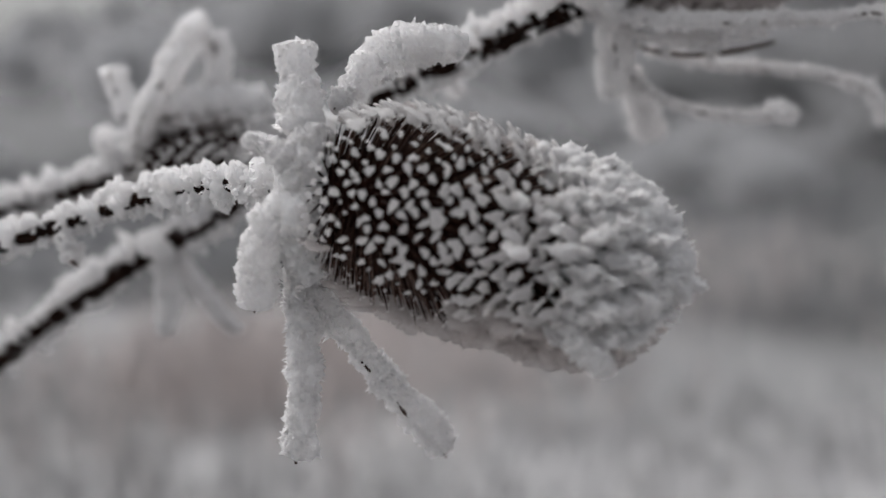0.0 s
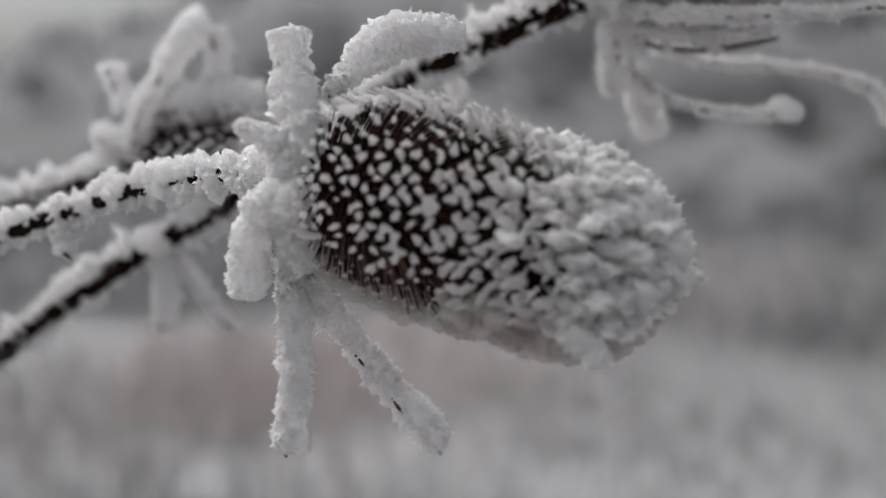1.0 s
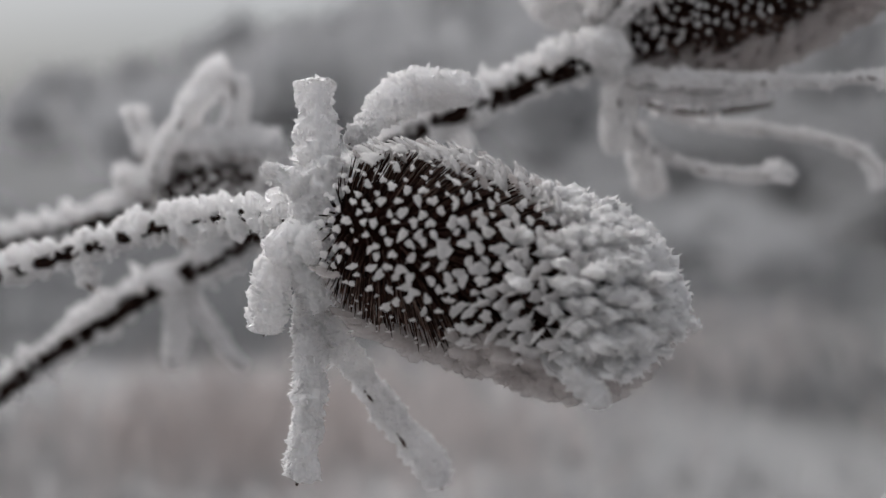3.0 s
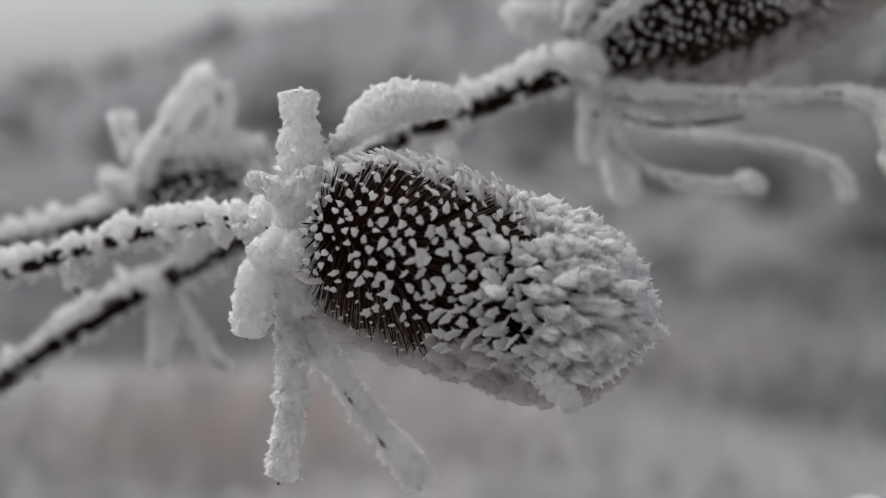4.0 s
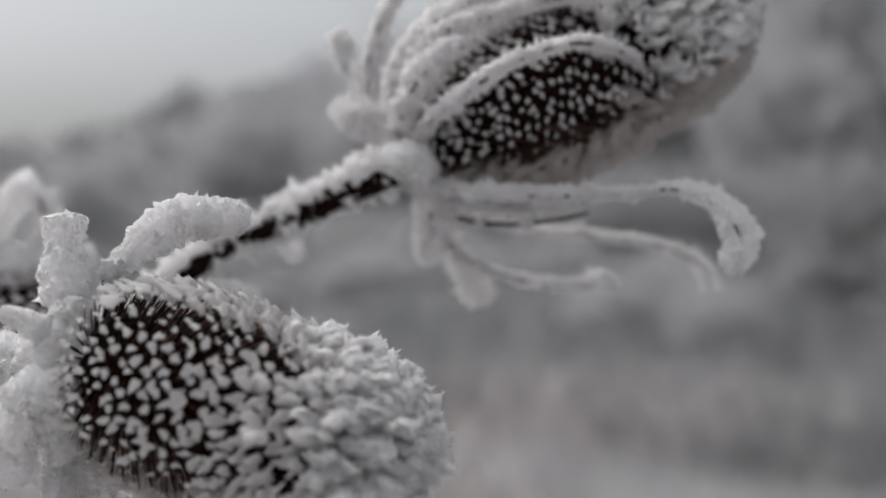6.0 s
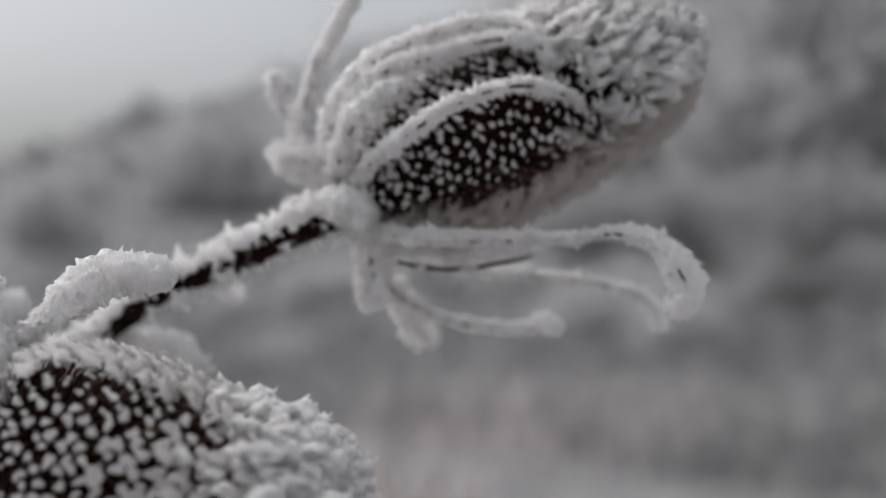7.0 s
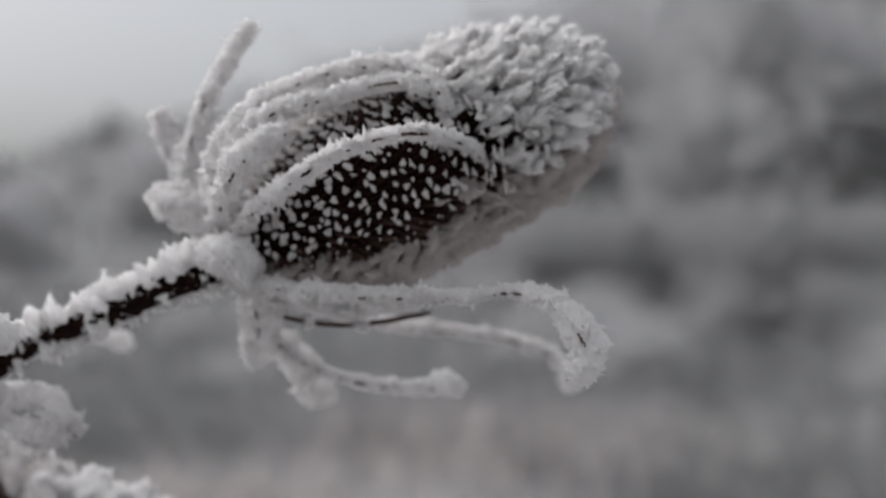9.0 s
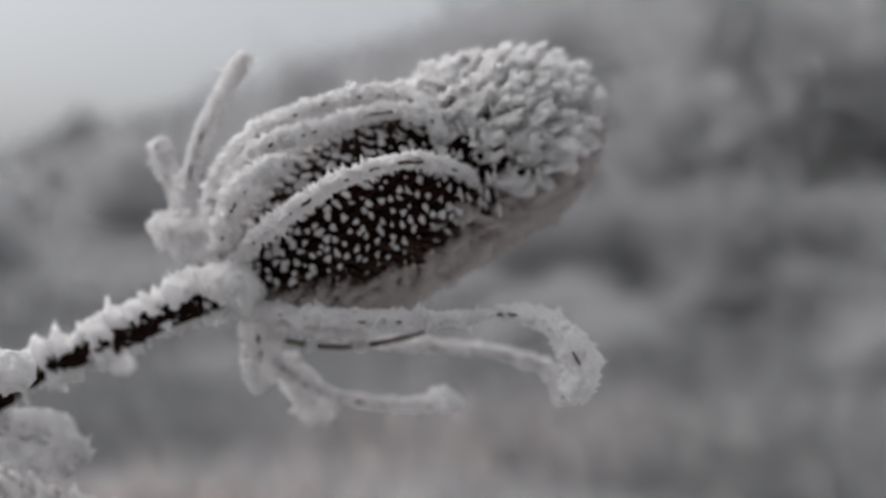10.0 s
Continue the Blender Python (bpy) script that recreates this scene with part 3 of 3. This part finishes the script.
A_HANGB = [(9.3, 6.0, -25.3, 3.0), (12.0, 8.0, -32.3, 3.1), (14.3, 18.0, -39.7, 3.2), (18.6, 24.0, -47.9, 3.3), (23.5, 28.0, -55.7, 3.6), (28.4, 32.0, -63.0, 4.0), (31.7, 33.0, -67.6, 3.3)]
A_COLLAR = [(13.2, 4.0, 2.2, 4.2), (10.9, 2.0, -4.2, 5.0), (9.3, 2.0, -11.6, 5.2), (9.9, 2.0, -19.0, 5.4), (12.2, 4.0, -26.6, 4.4)]
B_STEM = [(-157.7, 95.0, -97.5, 2.7), (-126.5, 96.0, -81.5, 2.7), (-106.1, 97.0, -66.3, 2.9), (-89.1, 97.0, -53.6, 2.9), (-72.7, 98.0, -42.9, 2.9), (-56.2, 98.0, -32.5, 3.0), (-40.0, 98.0, -24.8, 3.0), (-13.6, 94.0, -8.8, 3.0), (5.4, 90.0, 3.4, 3.0), (17.6, 88.0, 11.4, 2.9), (32.4, 86.0, 17.1, 3.1), (45.3, 84.0, 22.3, 3.2), (57.9, 82.0, 27.7, 3.8), (63.4, 84.0, 30.4, 4.1)]
B_ARCF = [(66.4, 78.0, 36.1, 2.0), (71.5, 70.0, 40.6, 2.2), (77.9, 66.0, 44.9, 2.4), (84.4, 64.0, 49.0, 2.2), (91.3, 63.0, 52.4, 1.9), (99.1, 64.0, 55.3, 1.8), (105.8, 66.0, 56.5, 1.8), (112.6, 70.0, 55.7, 1.9), (117.3, 73.0, 53.7, 1.8), (119.6, 75.0, 51.7, 1.3)]
B_ARCT = [(60.0, 84.0, 42.1, 2.5), (61.3, 78.0, 50.1, 2.9), (65.6, 75.0, 58.1, 3.1), (71.9, 75.0, 64.0, 2.9), (79.4, 76.0, 68.2, 2.4), (87.7, 77.0, 71.1, 2.2), (96.0, 77.0, 72.4, 2.1), (102.3, 76.0, 72.3, 2.0), (107.7, 74.0, 69.2, 2.1), (111.1, 72.0, 64.4, 2.0), (112.1, 72.0, 61.2, 1.4)]
B_ARCM = [(62.5, 78.0, 39.3, 2.8), (64.9, 72.0, 45.2, 3.2), (68.6, 69.0, 50.3, 3.5), (73.2, 69.0, 54.9, 3.1), (79.1, 70.0, 57.5, 2.4)]
B_RIDGE = [(64.5, 74.0, 48.6, 2.4), (68.5, 72.0, 56.3, 2.6), (74.4, 72.0, 61.2, 2.6), (83.4, 73.0, 63.9, 2.2), (91.5, 74.0, 66.3, 2.1), (98.6, 74.0, 68.1, 2.1), (104.5, 73.0, 67.7, 2.1), (108.6, 72.0, 65.0, 1.5)]
B_SPIKEA = [(53.6, 92.0, 42.6, 3.4), (50.2, 94.0, 50.2, 2.9), (47.8, 95.0, 56.6, 2.6), (45.6, 95.0, 61.8, 2.8), (44.4, 94.0, 65.4, 3.6)]
B_SPIKEB = [(57.7, 88.0, 40.3, 3.1), (52.7, 90.0, 50.8, 2.6), (54.6, 90.0, 61.2, 2.3), (59.3, 89.0, 71.4, 2.4), (63.8, 89.0, 79.1, 2.4), (67.6, 89.0, 84.0, 1.9)]
B_TUFT = [(62.0, 86.0, 37.7, 4.8), (53.8, 88.0, 41.4, 5.9), (48.2, 88.0, 44.8, 5.1), (46.6, 88.0, 47.4, 2.6)]
B_KNOT = [(58.7, 78.0, 30.6, 4.2), (64.1, 76.0, 31.2, 4.9), (67.4, 78.0, 28.8, 4.4), (67.5, 84.0, 23.8, 3.5)]
B_HOOKA = [(68.2, 80.0, 25.7, 1.9), (78.8, 76.0, 23.6, 2.2), (93.7, 73.0, 22.5, 2.2), (108.2, 71.0, 22.3, 1.9), (117.7, 71.0, 22.2, 1.6), (124.9, 72.0, 23.4, 1.7), (132.0, 70.0, 22.2, 2.6), (137.7, 68.0, 17.6, 3.6), (140.6, 68.0, 12.3, 4.0), (140.0, 68.0, 7.6, 3.8), (136.5, 68.0, 5.5, 2.5)]
B_HOOKB = [(78.4, 118.0, 18.3, 1.6), (95.3, 121.0, 14.3, 1.7), (109.6, 122.0, 12.8, 1.7), (124.1, 124.0, 10.9, 1.7), (135.8, 126.0, 7.4, 1.9), (141.7, 127.0, 2.7, 2.6), (143.3, 128.0, -4.0, 2.9)]
B_HOOKC = [(67.7, 90.0, 17.2, 1.8), (76.2, 94.0, 8.2, 1.4), (84.9, 98.0, 3.4, 1.5), (96.7, 101.0, 0.5, 1.7), (106.0, 102.0, 0.0, 1.9), (111.4, 102.0, 1.0, 3.1), (115.7, 102.0, -1.3, 1.8)]
B_LOWA = [(68.0, 88.0, 23.7, 4.6), (69.3, 90.0, 15.9, 4.6), (68.0, 92.0, 9.4, 4.2), (69.0, 94.0, 6.0, 2.8)]
B_LOWB = [(73.2, 96.0, 11.7, 3.1), (75.9, 110.0, 4.0, 4.3), (79.1, 118.0, -2.4, 4.8), (80.2, 121.0, -4.1, 3.0)]
B_BUD = [(24.3, 92.0, 12.9, 0.5), (25.9, 112.0, 11.0, 1.1), (24.6, 128.0, 9.8, 2.5), (25.0, 135.0, 7.5, 3.0)]
C_AXIS = [(-61.4, 108.0, -6.6, 15.7), (-22.4, 104.0, -8.4, 15.5)]
C_STEM = [(-173.4, 120.0, -37.7, 2.9), (-138.5, 118.0, -29.8, 2.9), (-115.0, 115.0, -23.8, 3.1), (-92.3, 112.0, -18.5, 3.2), (-74.1, 110.0, -14.1, 3.2), (-59.8, 108.0, -8.1, 3.5)]
C_ARCD = [(-36.6, 103.0, 26.6, 3.8), (-36.4, 104.0, 19.7, 3.7), (-37.6, 104.0, 12.3, 4.2), (-38.6, 104.0, 7.2, 4.2)]
C_STUB = [(-62.9, 106.0, 3.9, 3.8), (-66.3, 108.0, 11.1, 3.5), (-67.6, 108.0, 16.2, 4.2), (-67.8, 108.0, 18.1, 4.2)]
C_ARCA = [(-58.7, 100.0, -3.6, 3.9), (-55.7, 98.0, 4.3, 3.7), (-50.1, 98.0, 12.9, 4.0), (-45.3, 100.0, 21.4, 4.6), (-40.8, 102.0, 26.5, 5.3), (-37.6, 103.0, 27.8, 4.8)]
C_ARCB = [(-59.0, 106.0, -6.5, 4.1), (-69.8, 108.0, -2.6, 3.8), (-74.9, 109.0, -1.5, 2.5)]
C_TOP = [(-55.2, 104.0, 4.4, 5.5), (-44.8, 103.0, 6.3, 6.8), (-33.7, 104.0, 6.4, 6.7), (-23.8, 106.0, 5.7, 5.4)]
N_LUMP = [(-57.1, 94.0, -28.0, 3.0), (-52.4, 92.0, -31.1, 3.6), (-48.4, 92.0, -33.5, 2.4)]
N_HANG = [(-53.8, 98.0, -34.5, 3.0), (-51.7, 98.0, -42.4, 4.0), (-52.3, 98.0, -50.3, 3.7), (-53.5, 98.0, -55.9, 2.1)]
N_HANGB = [(-48.8, 100.0, -34.6, 2.1), (-44.5, 104.0, -44.5, 2.5), (-39.4, 106.0, -52.7, 2.2), (-34.7, 107.0, -56.8, 1.6)]
T_TIP = [(167.6, 170.0, -148.5, 2.3), (166.1, 170.0, -129.0, 2.3), (165.0, 170.0, -115.4, 2.7), (164.6, 170.0, -106.7, 5.7), (164.7, 170.0, -103.4, 5.7)]
A_NUB = [(71.6, -6.0, -24.8, 1.2), (76.0, -6.0, -25.1, 0.9), (78.9, -6.0, -26.0, 1.5), (81.1, -6.0, -26.7, 1.2)]
A_SPUR = [(62.7, -2.0, -14.6, 2.7), (66.6, -3.0, -11.4, 2.7), (69.4, -4.0, -9.1, 1.8), (70.2, -4.0, -7.9, 0.9)]
A_SPURB = [(58.1, -14.0, -33.0, 2.5), (61.5, -14.0, -36.3, 2.5), (64.1, -14.0, -39.1, 1.7), (64.7, -14.0, -40.4, 0.9)]
A_DRIP = [(-53.6, 38.0, -20.7, 1.7), (-51.7, 39.0, -25.2, 2.5), (-49.9, 39.0, -28.1, 1.0)]
A_FEATHER = [(23.2, 25.0, 15.2, 1.7), (24.1, 25.0, 17.9, 1.6), (25.2, 25.0, 20.3, 1.5), (25.7, 25.0, 21.4, 0.7)]
A_FEATHERB = [(27.7, 26.0, 15.1, 1.7), (30.0, 26.0, 17.4, 1.4), (31.4, 26.0, 19.6, 1.4), (32.1, 26.0, 20.6, 0.6)]
B_RIB = [(74.7, 84.0, 17.5, 0.5), (82.4, 86.0, 15.8, 0.6), (89.8, 88.0, 15.4, 0.6), (100.0, 90.0, 16.5, 0.6), (108.3, 92.0, 18.2, 0.4)]
RIB_A = [(73.5, 83.0, 18.0, 1.0), (74.7, 84.0, 17.5, 1.1)]
RIB_B = [(79.8, 85.0, 16.0, 1.1), (81.0, 85.5, 15.9, 1.1), (82.0, 86.0, 15.8, 1.0)]
RIB_C = [(90.7, 88.0, 15.3, 1.0), (92.4, 88.0, 15.3, 1.1), (94.0, 89.0, 15.6, 1.0)]
B_SHEET = [(71.3, 84.0, 21.0, 1.5), (80.0, 85.0, 19.3, 1.6), (89.8, 88.0, 18.6, 1.5), (100.0, 89.0, 19.2, 1.4), (105.8, 89.0, 19.9, 1.0)]
B_UNDER = [(5.1, 95.0, -1.3, 3.0), (14.0, 94.0, -1.3, 3.5), (20.9, 93.0, -3.6, 3.5), (25.0, 93.0, -8.8, 2.3), (26.8, 93.0, -10.8, 1.0)]
B_UNDERB = [(0.7, 96.0, -8.3, 4.3), (12.3, 95.0, -10.1, 4.1), (19.5, 95.0, -12.4, 3.3), (22.8, 95.0, -13.9, 1.5)]



def run_down(path, *more):
    return [*more, *path]


# ---- ground and distance ----
def meadow():
    n = 120
    heap = Heap()
    r = np.concatenate([[0], np.geomspace(0.4, 900, n - 1)])
    ring = 96
    a = np.arange(ring) * 2 * np.pi / ring
    p = np.stack([r[:, None] * np.cos(a), r[:, None] * np.sin(a), np.zeros((n, ring))], -1).reshape(-1, 3)
    d = np.hypot(p[:, 0], p[:, 1])
    p[:, 2] = 0.05 * grain(p, 0.8, 11) + 0.16 * grain(p, 4.0, 12) * np.clip(d / 6, 0, 1) + 0.5 * grain(p, 25.0, 13) * np.clip(d / 40, 0, 1)
    aim = np.degrees(np.arctan2(p[:, 0], p[:, 1]))
    rise = np.interp(aim, [-180, -60, -30, -22, -14, -6, 2, 12, 40, 90, 180], [0.8, 0.8, 3.6, 6.1, 9.0, 11.0, 12.6, 14.5, 15.5, 8, 1])
    t = np.clip((d - 9) / 60, 0, 1)
    p[:, 2] += np.tan(np.radians(rise)) * 62 * t * t * (3 - 2 * t) * (1 + 0.1 * grain(p, 12.0, 14))
    heap.add(p, skin(n, ring))
    return tagged(new("ground", heap.mesh("ground", GROUND, (0, 0, 0), 1.0)), "frosted pale meadow ground with short dead grass", "ground", kind="structure")


ground = meadow()


def level(x, y):
    """The height of the hillside under a place."""
    d, aim = math.hypot(x, y), math.degrees(math.atan2(x, y))
    rise = float(np.interp(aim, [-180, -60, -30, -22, -14, -6, 2, 12, 40, 90, 180], [0.8, 0.8, 3.6, 6.1, 9.0, 11.0, 12.6, 14.5, 15.5, 8, 1]))
    t = min(max((d - 9) / 60, 0), 1)
    return math.tan(radians(rise)) * 62 * t * t * (3 - 2 * t)


def blades(name, count, spots, high, mat, label, seed, stout=1.0, category="grass"):
    """Tufts of frosted grass, as one body of stuff."""
    rng = np.random.default_rng(seed)
    heap = Heap()
    v, f = [], []
    for k in range(count):
        x, y = spots(rng)
        h = high * rng.lognormal(0, 0.35)
        a, w = rng.uniform(0, 6.28), stout * (0.006 + 0.010 * rng.random())
        lean = rng.normal(0, 0.35, 2) * h
        c, s = math.cos(a) * w, math.sin(a) * w
        k4 = len(v)
        g = level(x, y)
        v += [(x - c, y - s, g - 0.15), (x + c, y + s, g - 0.15), (x + lean[0] * 0.4 + c * 0.7, y + lean[1] * 0.4 + s * 0.7, g + h * 0.6), (x + lean[0] * 0.4 - c * 0.7, y + lean[1] * 0.4 - s * 0.7, g + h * 0.6), (x + lean[0], y + lean[1], g + h)]
        f += [(k4, k4 + 1, k4 + 2), (k4, k4 + 2, k4 + 3), (k4 + 3, k4 + 2, k4 + 4)]
    heap.add(v, f)
    return tagged(new(name, heap.mesh(name, mat, (0, 0, 0), 1.0)), label, category, kind="stuff")


def field(rng):
    d, a = 0.25 + 6.6 * rng.random() ** 0.65, radians(rng.uniform(0, 180) if rng.random() < 0.75 else rng.uniform(180, 360))
    x, y = d * math.cos(a), d * math.sin(a)
    return (x, y) if 0.5 * x + 1.15 * y < 5.2 + rng.normal(0, 0.6) else field(rng)


def patch(rng):
    return -1.1 + rng.normal(0, 0.55), 4.6 + rng.normal(0, 0.5)


def patch_far(rng):
    return 0.35 + rng.normal(0, 0.8), 7.2 + rng.normal(0, 0.8)


blades("meadow_grass", 26000, field, 0.1, GRASS, "pale dead meadow grass white with frost", 21, 0.8)
blades("reddish_grass", 1500, patch, 0.22, BRACKEN, "patch of faded reddish dead grass with frost", 22)
blades("reddish_grass", 2000, patch_far, 0.22, BRACKEN, "patch of faded reddish dead grass with frost", 23)


def slope(rng):
    aim = rng.uniform(-36, 36)
    near, a = 6.8 - 1.2 * min(max(aim / 10, 0.0), 1.0), radians(aim)
    d = near + (17.8 - near) * rng.random()
    return d * math.sin(a), d * math.cos(a)


blades("heath", 30000, slope, 0.2, HEATH, "dark low heath and scrub dusted with frost on the slope", 24, 1.5, "scrub")


def tree(name, label, category, group, high, wide, seed, low=0.25, sprays=900, twigs=None):
    """A bare tree or bush: trunk, limbs and a ragged crown of frosted twig sprays."""
    rng = np.random.default_rng(seed)
    thing = tagged(new(name), label, category, group)
    wood, crown = Heap(), Heap()
    bend = rng.normal(0, 0.04 * high, 2)
    trunk = [(0, 0, -0.3, 0.028 * high), (bend[0] * 0.3, bend[1] * 0.3, 0.35 * high, 0.02 * high), (bend[0], bend[1], 0.9 * high, 0.004 * high)]
    t = tube(trunk, high / 12, 8, 0.1, seed)
    wood.add(np.vstack(t.v), np.vstack(t.f))
    tips = []
    for k in range(16):
        z = high * rng.uniform(low, 0.85)
        a = rng.uniform(0, 6.28)
        reach = wide * (0.45 + 0.65 * rng.random()) * (1 - 0.55 * abs(z / high - 0.5))
        root = np.array([bend[0] * z / high, bend[1] * z / high, z * 0.8])
        end = root + np.array([math.cos(a) * reach, math.sin(a) * reach, 0.22 * high * rng.uniform(0.2, 1.1)])
        mid = (root + end) / 2 + rng.normal(0, 0.05 * high, 3)
        limb = tube([(*root, 0.010 * high), (*mid, 0.006 * high), (*end, 0.002 * high)], high / 10, 5, 0.1, seed + k)
        wood.add(np.vstack(limb.v), np.vstack(limb.f))
        tips += [root * 0.4 + end * 0.6, mid, end]
    tips = np.array(tips)
    n = sprays
    c = tips[rng.integers(0, len(tips), n)] + rng.normal(0, 0.24, (n, 3)) * np.array([wide, wide, 0.45 * high])
    c[:, 2] = np.maximum(c[:, 2], 0.05)
    out = unit(c - np.array([bend[0] * 0.5, bend[1] * 0.5, 0.35 * high]))
    shards(crown, rng, c, out, 0.055 * high, 0.6)
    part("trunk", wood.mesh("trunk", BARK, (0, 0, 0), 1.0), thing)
    part("crown", crown.mesh("crown", twigs or TWIGS, (0, 0, 0), 1.0), thing, "ragged crown of twigs paled with frost and haze")
    return thing


def stand(kinds, count, seed, near, far, tall, first, last):
    """Sets copies of some kinds of tree over a sector of the hillside."""
    rng = np.random.default_rng(seed)
    used = [False] * len(kinds)
    for k in range(count):
        a = radians(first + (last - first) * (k + rng.uniform(-0.5, 0.5)) / max(1, count - 1))
        d = rng.uniform(near, far)
        x, y = d * math.sin(a), d * math.cos(a)
        s = tall * rng.uniform(0.7, 1.25)
        line = float(np.interp(math.degrees(a), [-32, -21, -14, -2, 10, 30], [2.2, 4.0, 7.4, 11.4, 15, 17]))
        s = min(s, max(0.25, (1.2 + d * math.tan(radians(line)) - level(x, y)) / 6.0))
        m = Matrix.LocRotScale((x, y, level(x, y) - 0.1), Euler((0, 0, rng.uniform(0, 6.28))), Vector((s,) * 3))
        j = k % len(kinds)
        if not used[j]:
            kinds[j].matrix_basis, used[j] = m, True
        else:
            copy_thing(kinds[j], m).scale = (s,) * 3


def wood_edge():
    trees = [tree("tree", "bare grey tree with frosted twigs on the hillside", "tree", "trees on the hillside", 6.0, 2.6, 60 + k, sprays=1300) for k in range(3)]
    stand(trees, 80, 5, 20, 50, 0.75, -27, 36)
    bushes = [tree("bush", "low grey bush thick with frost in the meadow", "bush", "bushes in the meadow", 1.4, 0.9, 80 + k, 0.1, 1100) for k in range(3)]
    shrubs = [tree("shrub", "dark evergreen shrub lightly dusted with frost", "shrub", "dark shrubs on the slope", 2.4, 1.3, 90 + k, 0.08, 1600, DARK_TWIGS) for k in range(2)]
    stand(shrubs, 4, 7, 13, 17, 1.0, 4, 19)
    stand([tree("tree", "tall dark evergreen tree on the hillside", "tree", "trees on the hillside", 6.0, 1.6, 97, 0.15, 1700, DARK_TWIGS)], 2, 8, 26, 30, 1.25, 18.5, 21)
    stand(bushes, 44, 6, 10, 20, 0.85, -32, 34)


wood_edge()

# ---- teasel whose head leans over, down and away ----
FOOT = (-390, 130, -1215)
drooping = plant("teasel", "drooping dead teasel head thick with white rime on a dark stalk", FOOT)
add_stem(drooping, run_down(A_STEM, (-390, 130, -1215, 4.5), (-375, 128, -700, 4.0), (-310, 115, -300, 3.2), (-205, 92, -80, 2.2)), 101, cover=0.02, reach=-170, size=1.95, strip=0.6)
add_head(drooping, (13.4, 5.0, -8.6), (62.4, -1.0, -24.0), A_CORE, A_OUTER, (0.0, 1.29), 1120, 31, cap=(0.63, 1.3), grow=(0.2, 0.95), plume=(1.6, 2.3), onset=0.93, under=-0.56, bare=-0.95, above=0.86, extra=600)
LONG = {"lumpy": 0.3, "blade": 0.42, "dense": 6.0, "bare": (0.68, 1.22)}
FINE = {"rib": 0.15, "lumpy": 0.4, "blade": 0.4, "dense": 8.0, "fine": 0.25}
DEEP = {"back": (0, -0.2, -0.1)}
for n, (line, coat) in enumerate(((A_TUFT, DEEP), (A_PLUME, DEEP), (A_LSTUB, DEEP), (A_PUFF, DEEP), (A_BLOCK, DEEP), (A_HANG, LONG), (A_HANGB, LONG), (A_COLLAR, DEEP), (A_NUB, DEEP), (A_SPUR, DEEP), (A_SPURB, DEEP), (A_DRIP, LONG), (A_FEATHER, FINE), (A_FEATHERB, FINE))):
    add_bract(drooping, line, 200 + 7 * n, **coat)

# ---- teasel whose head points up ----
FOOT = (-470, 130, -1215)
rising = plant("teasel", "upright dead teasel head with long curved rimed bracts", FOOT)
add_stem(rising, run_down(B_STEM, (-470, 130, -1215, 5.5), (-440, 125, -800, 5.0), (-330, 105, -330, 4.0), (-230, 98, -160, 3.2)), 102, cover=-0.06, reach=-200, size=2.6, strip=0.95)
add_head(rising, (65.2, 86.0, 32.0), (133.3, 98.0, 66.4), B_CORE, B_OUTER, (0.0, 1.24), 1600, 32, cap=(0.74, 1.5), grow=(0.5, 0.95), plume=(1.75, 2.4), onset=0.82, packed=0.6, low_share=0.97, trim=0, swell=0.5, under=-0.5, above=0.95, bare=-0.7, sheet=1.9, extra=2300, bald=0.15)
for n, line in enumerate((B_ARCF, B_ARCT, B_ARCM, B_RIDGE, B_SPIKEA, B_SPIKEB, B_TUFT, B_KNOT, B_HOOKA, B_HOOKB, B_HOOKC, B_LOWA, B_LOWB, B_BUD, B_UNDER, B_UNDERB, N_LUMP, N_HANG, N_HANGB)):
    add_bract(rising, line, 300 + 7 * n, dense=2.8, blade=0.6, fine=0.36, rough=0.6, bare=(0.55, 1.2))
for n, line in enumerate((RIB_A, RIB_B, RIB_C)):
    add_bract(rising, line, 440 + n, rib=0.1, dense=7.0, blade=0.5, fine=0.3)
add_bract(rising, B_SHEET, 450, rib=0.2, back=(0, 0.9, 0), lumpy=0.7, dense=2.0, blade=0.6, fine=0.4)
part("bract", local(tube(B_RIB, 0.8, 8, 0.2, 9), "bract", RIB, rising), rising, "thin dark bare rib of a bract")

# ---- teasel behind ----
FOOT = (-480, 190, -1215)
hidden = plant("teasel", "short dead teasel head capped with rime behind the drooping one", FOOT)
add_stem(hidden, run_down(C_STEM, (-480, 190, -1215, 5.0), (-440, 175, -700, 4.5), (-350, 150, -250, 4.0), (-250, 130, -80, 3.4)), 103, cover=0.1, reach=-210, size=2.1)
add_head(hidden, C_AXIS[0][:3], C_AXIS[1][:3], C_CORE, C_OUTER, (0.0, 1.2), 460, 33, nearest=220, cap=(0.7, 1.0), onset=1.0, above=0.6, extra=250)
for n, line in enumerate((C_STUB, C_ARCA, C_ARCB, C_TOP, C_ARCD)):
    add_bract(hidden, line, 500 + 7 * n, dense=2.5, fine=0.5)

# ---- a rimed stalk tip lower down ----
stalk = tagged(new("grass_stalk"), "thin dry stalk with a round tip of rime", "dried stalk")
stalk.location = HUB + Vector((180, 190, -1215)) * MM
add_stem(stalk, run_down(T_TIP[:3], (180, 190, -1215, 2.5), (175, 180, -600, 2.4)), 104, reach=150, size=0.9)
part("tip", local(rime_on(T_TIP[2:], 610), "tip", FROST, stalk), stalk, "round knob of white rime")
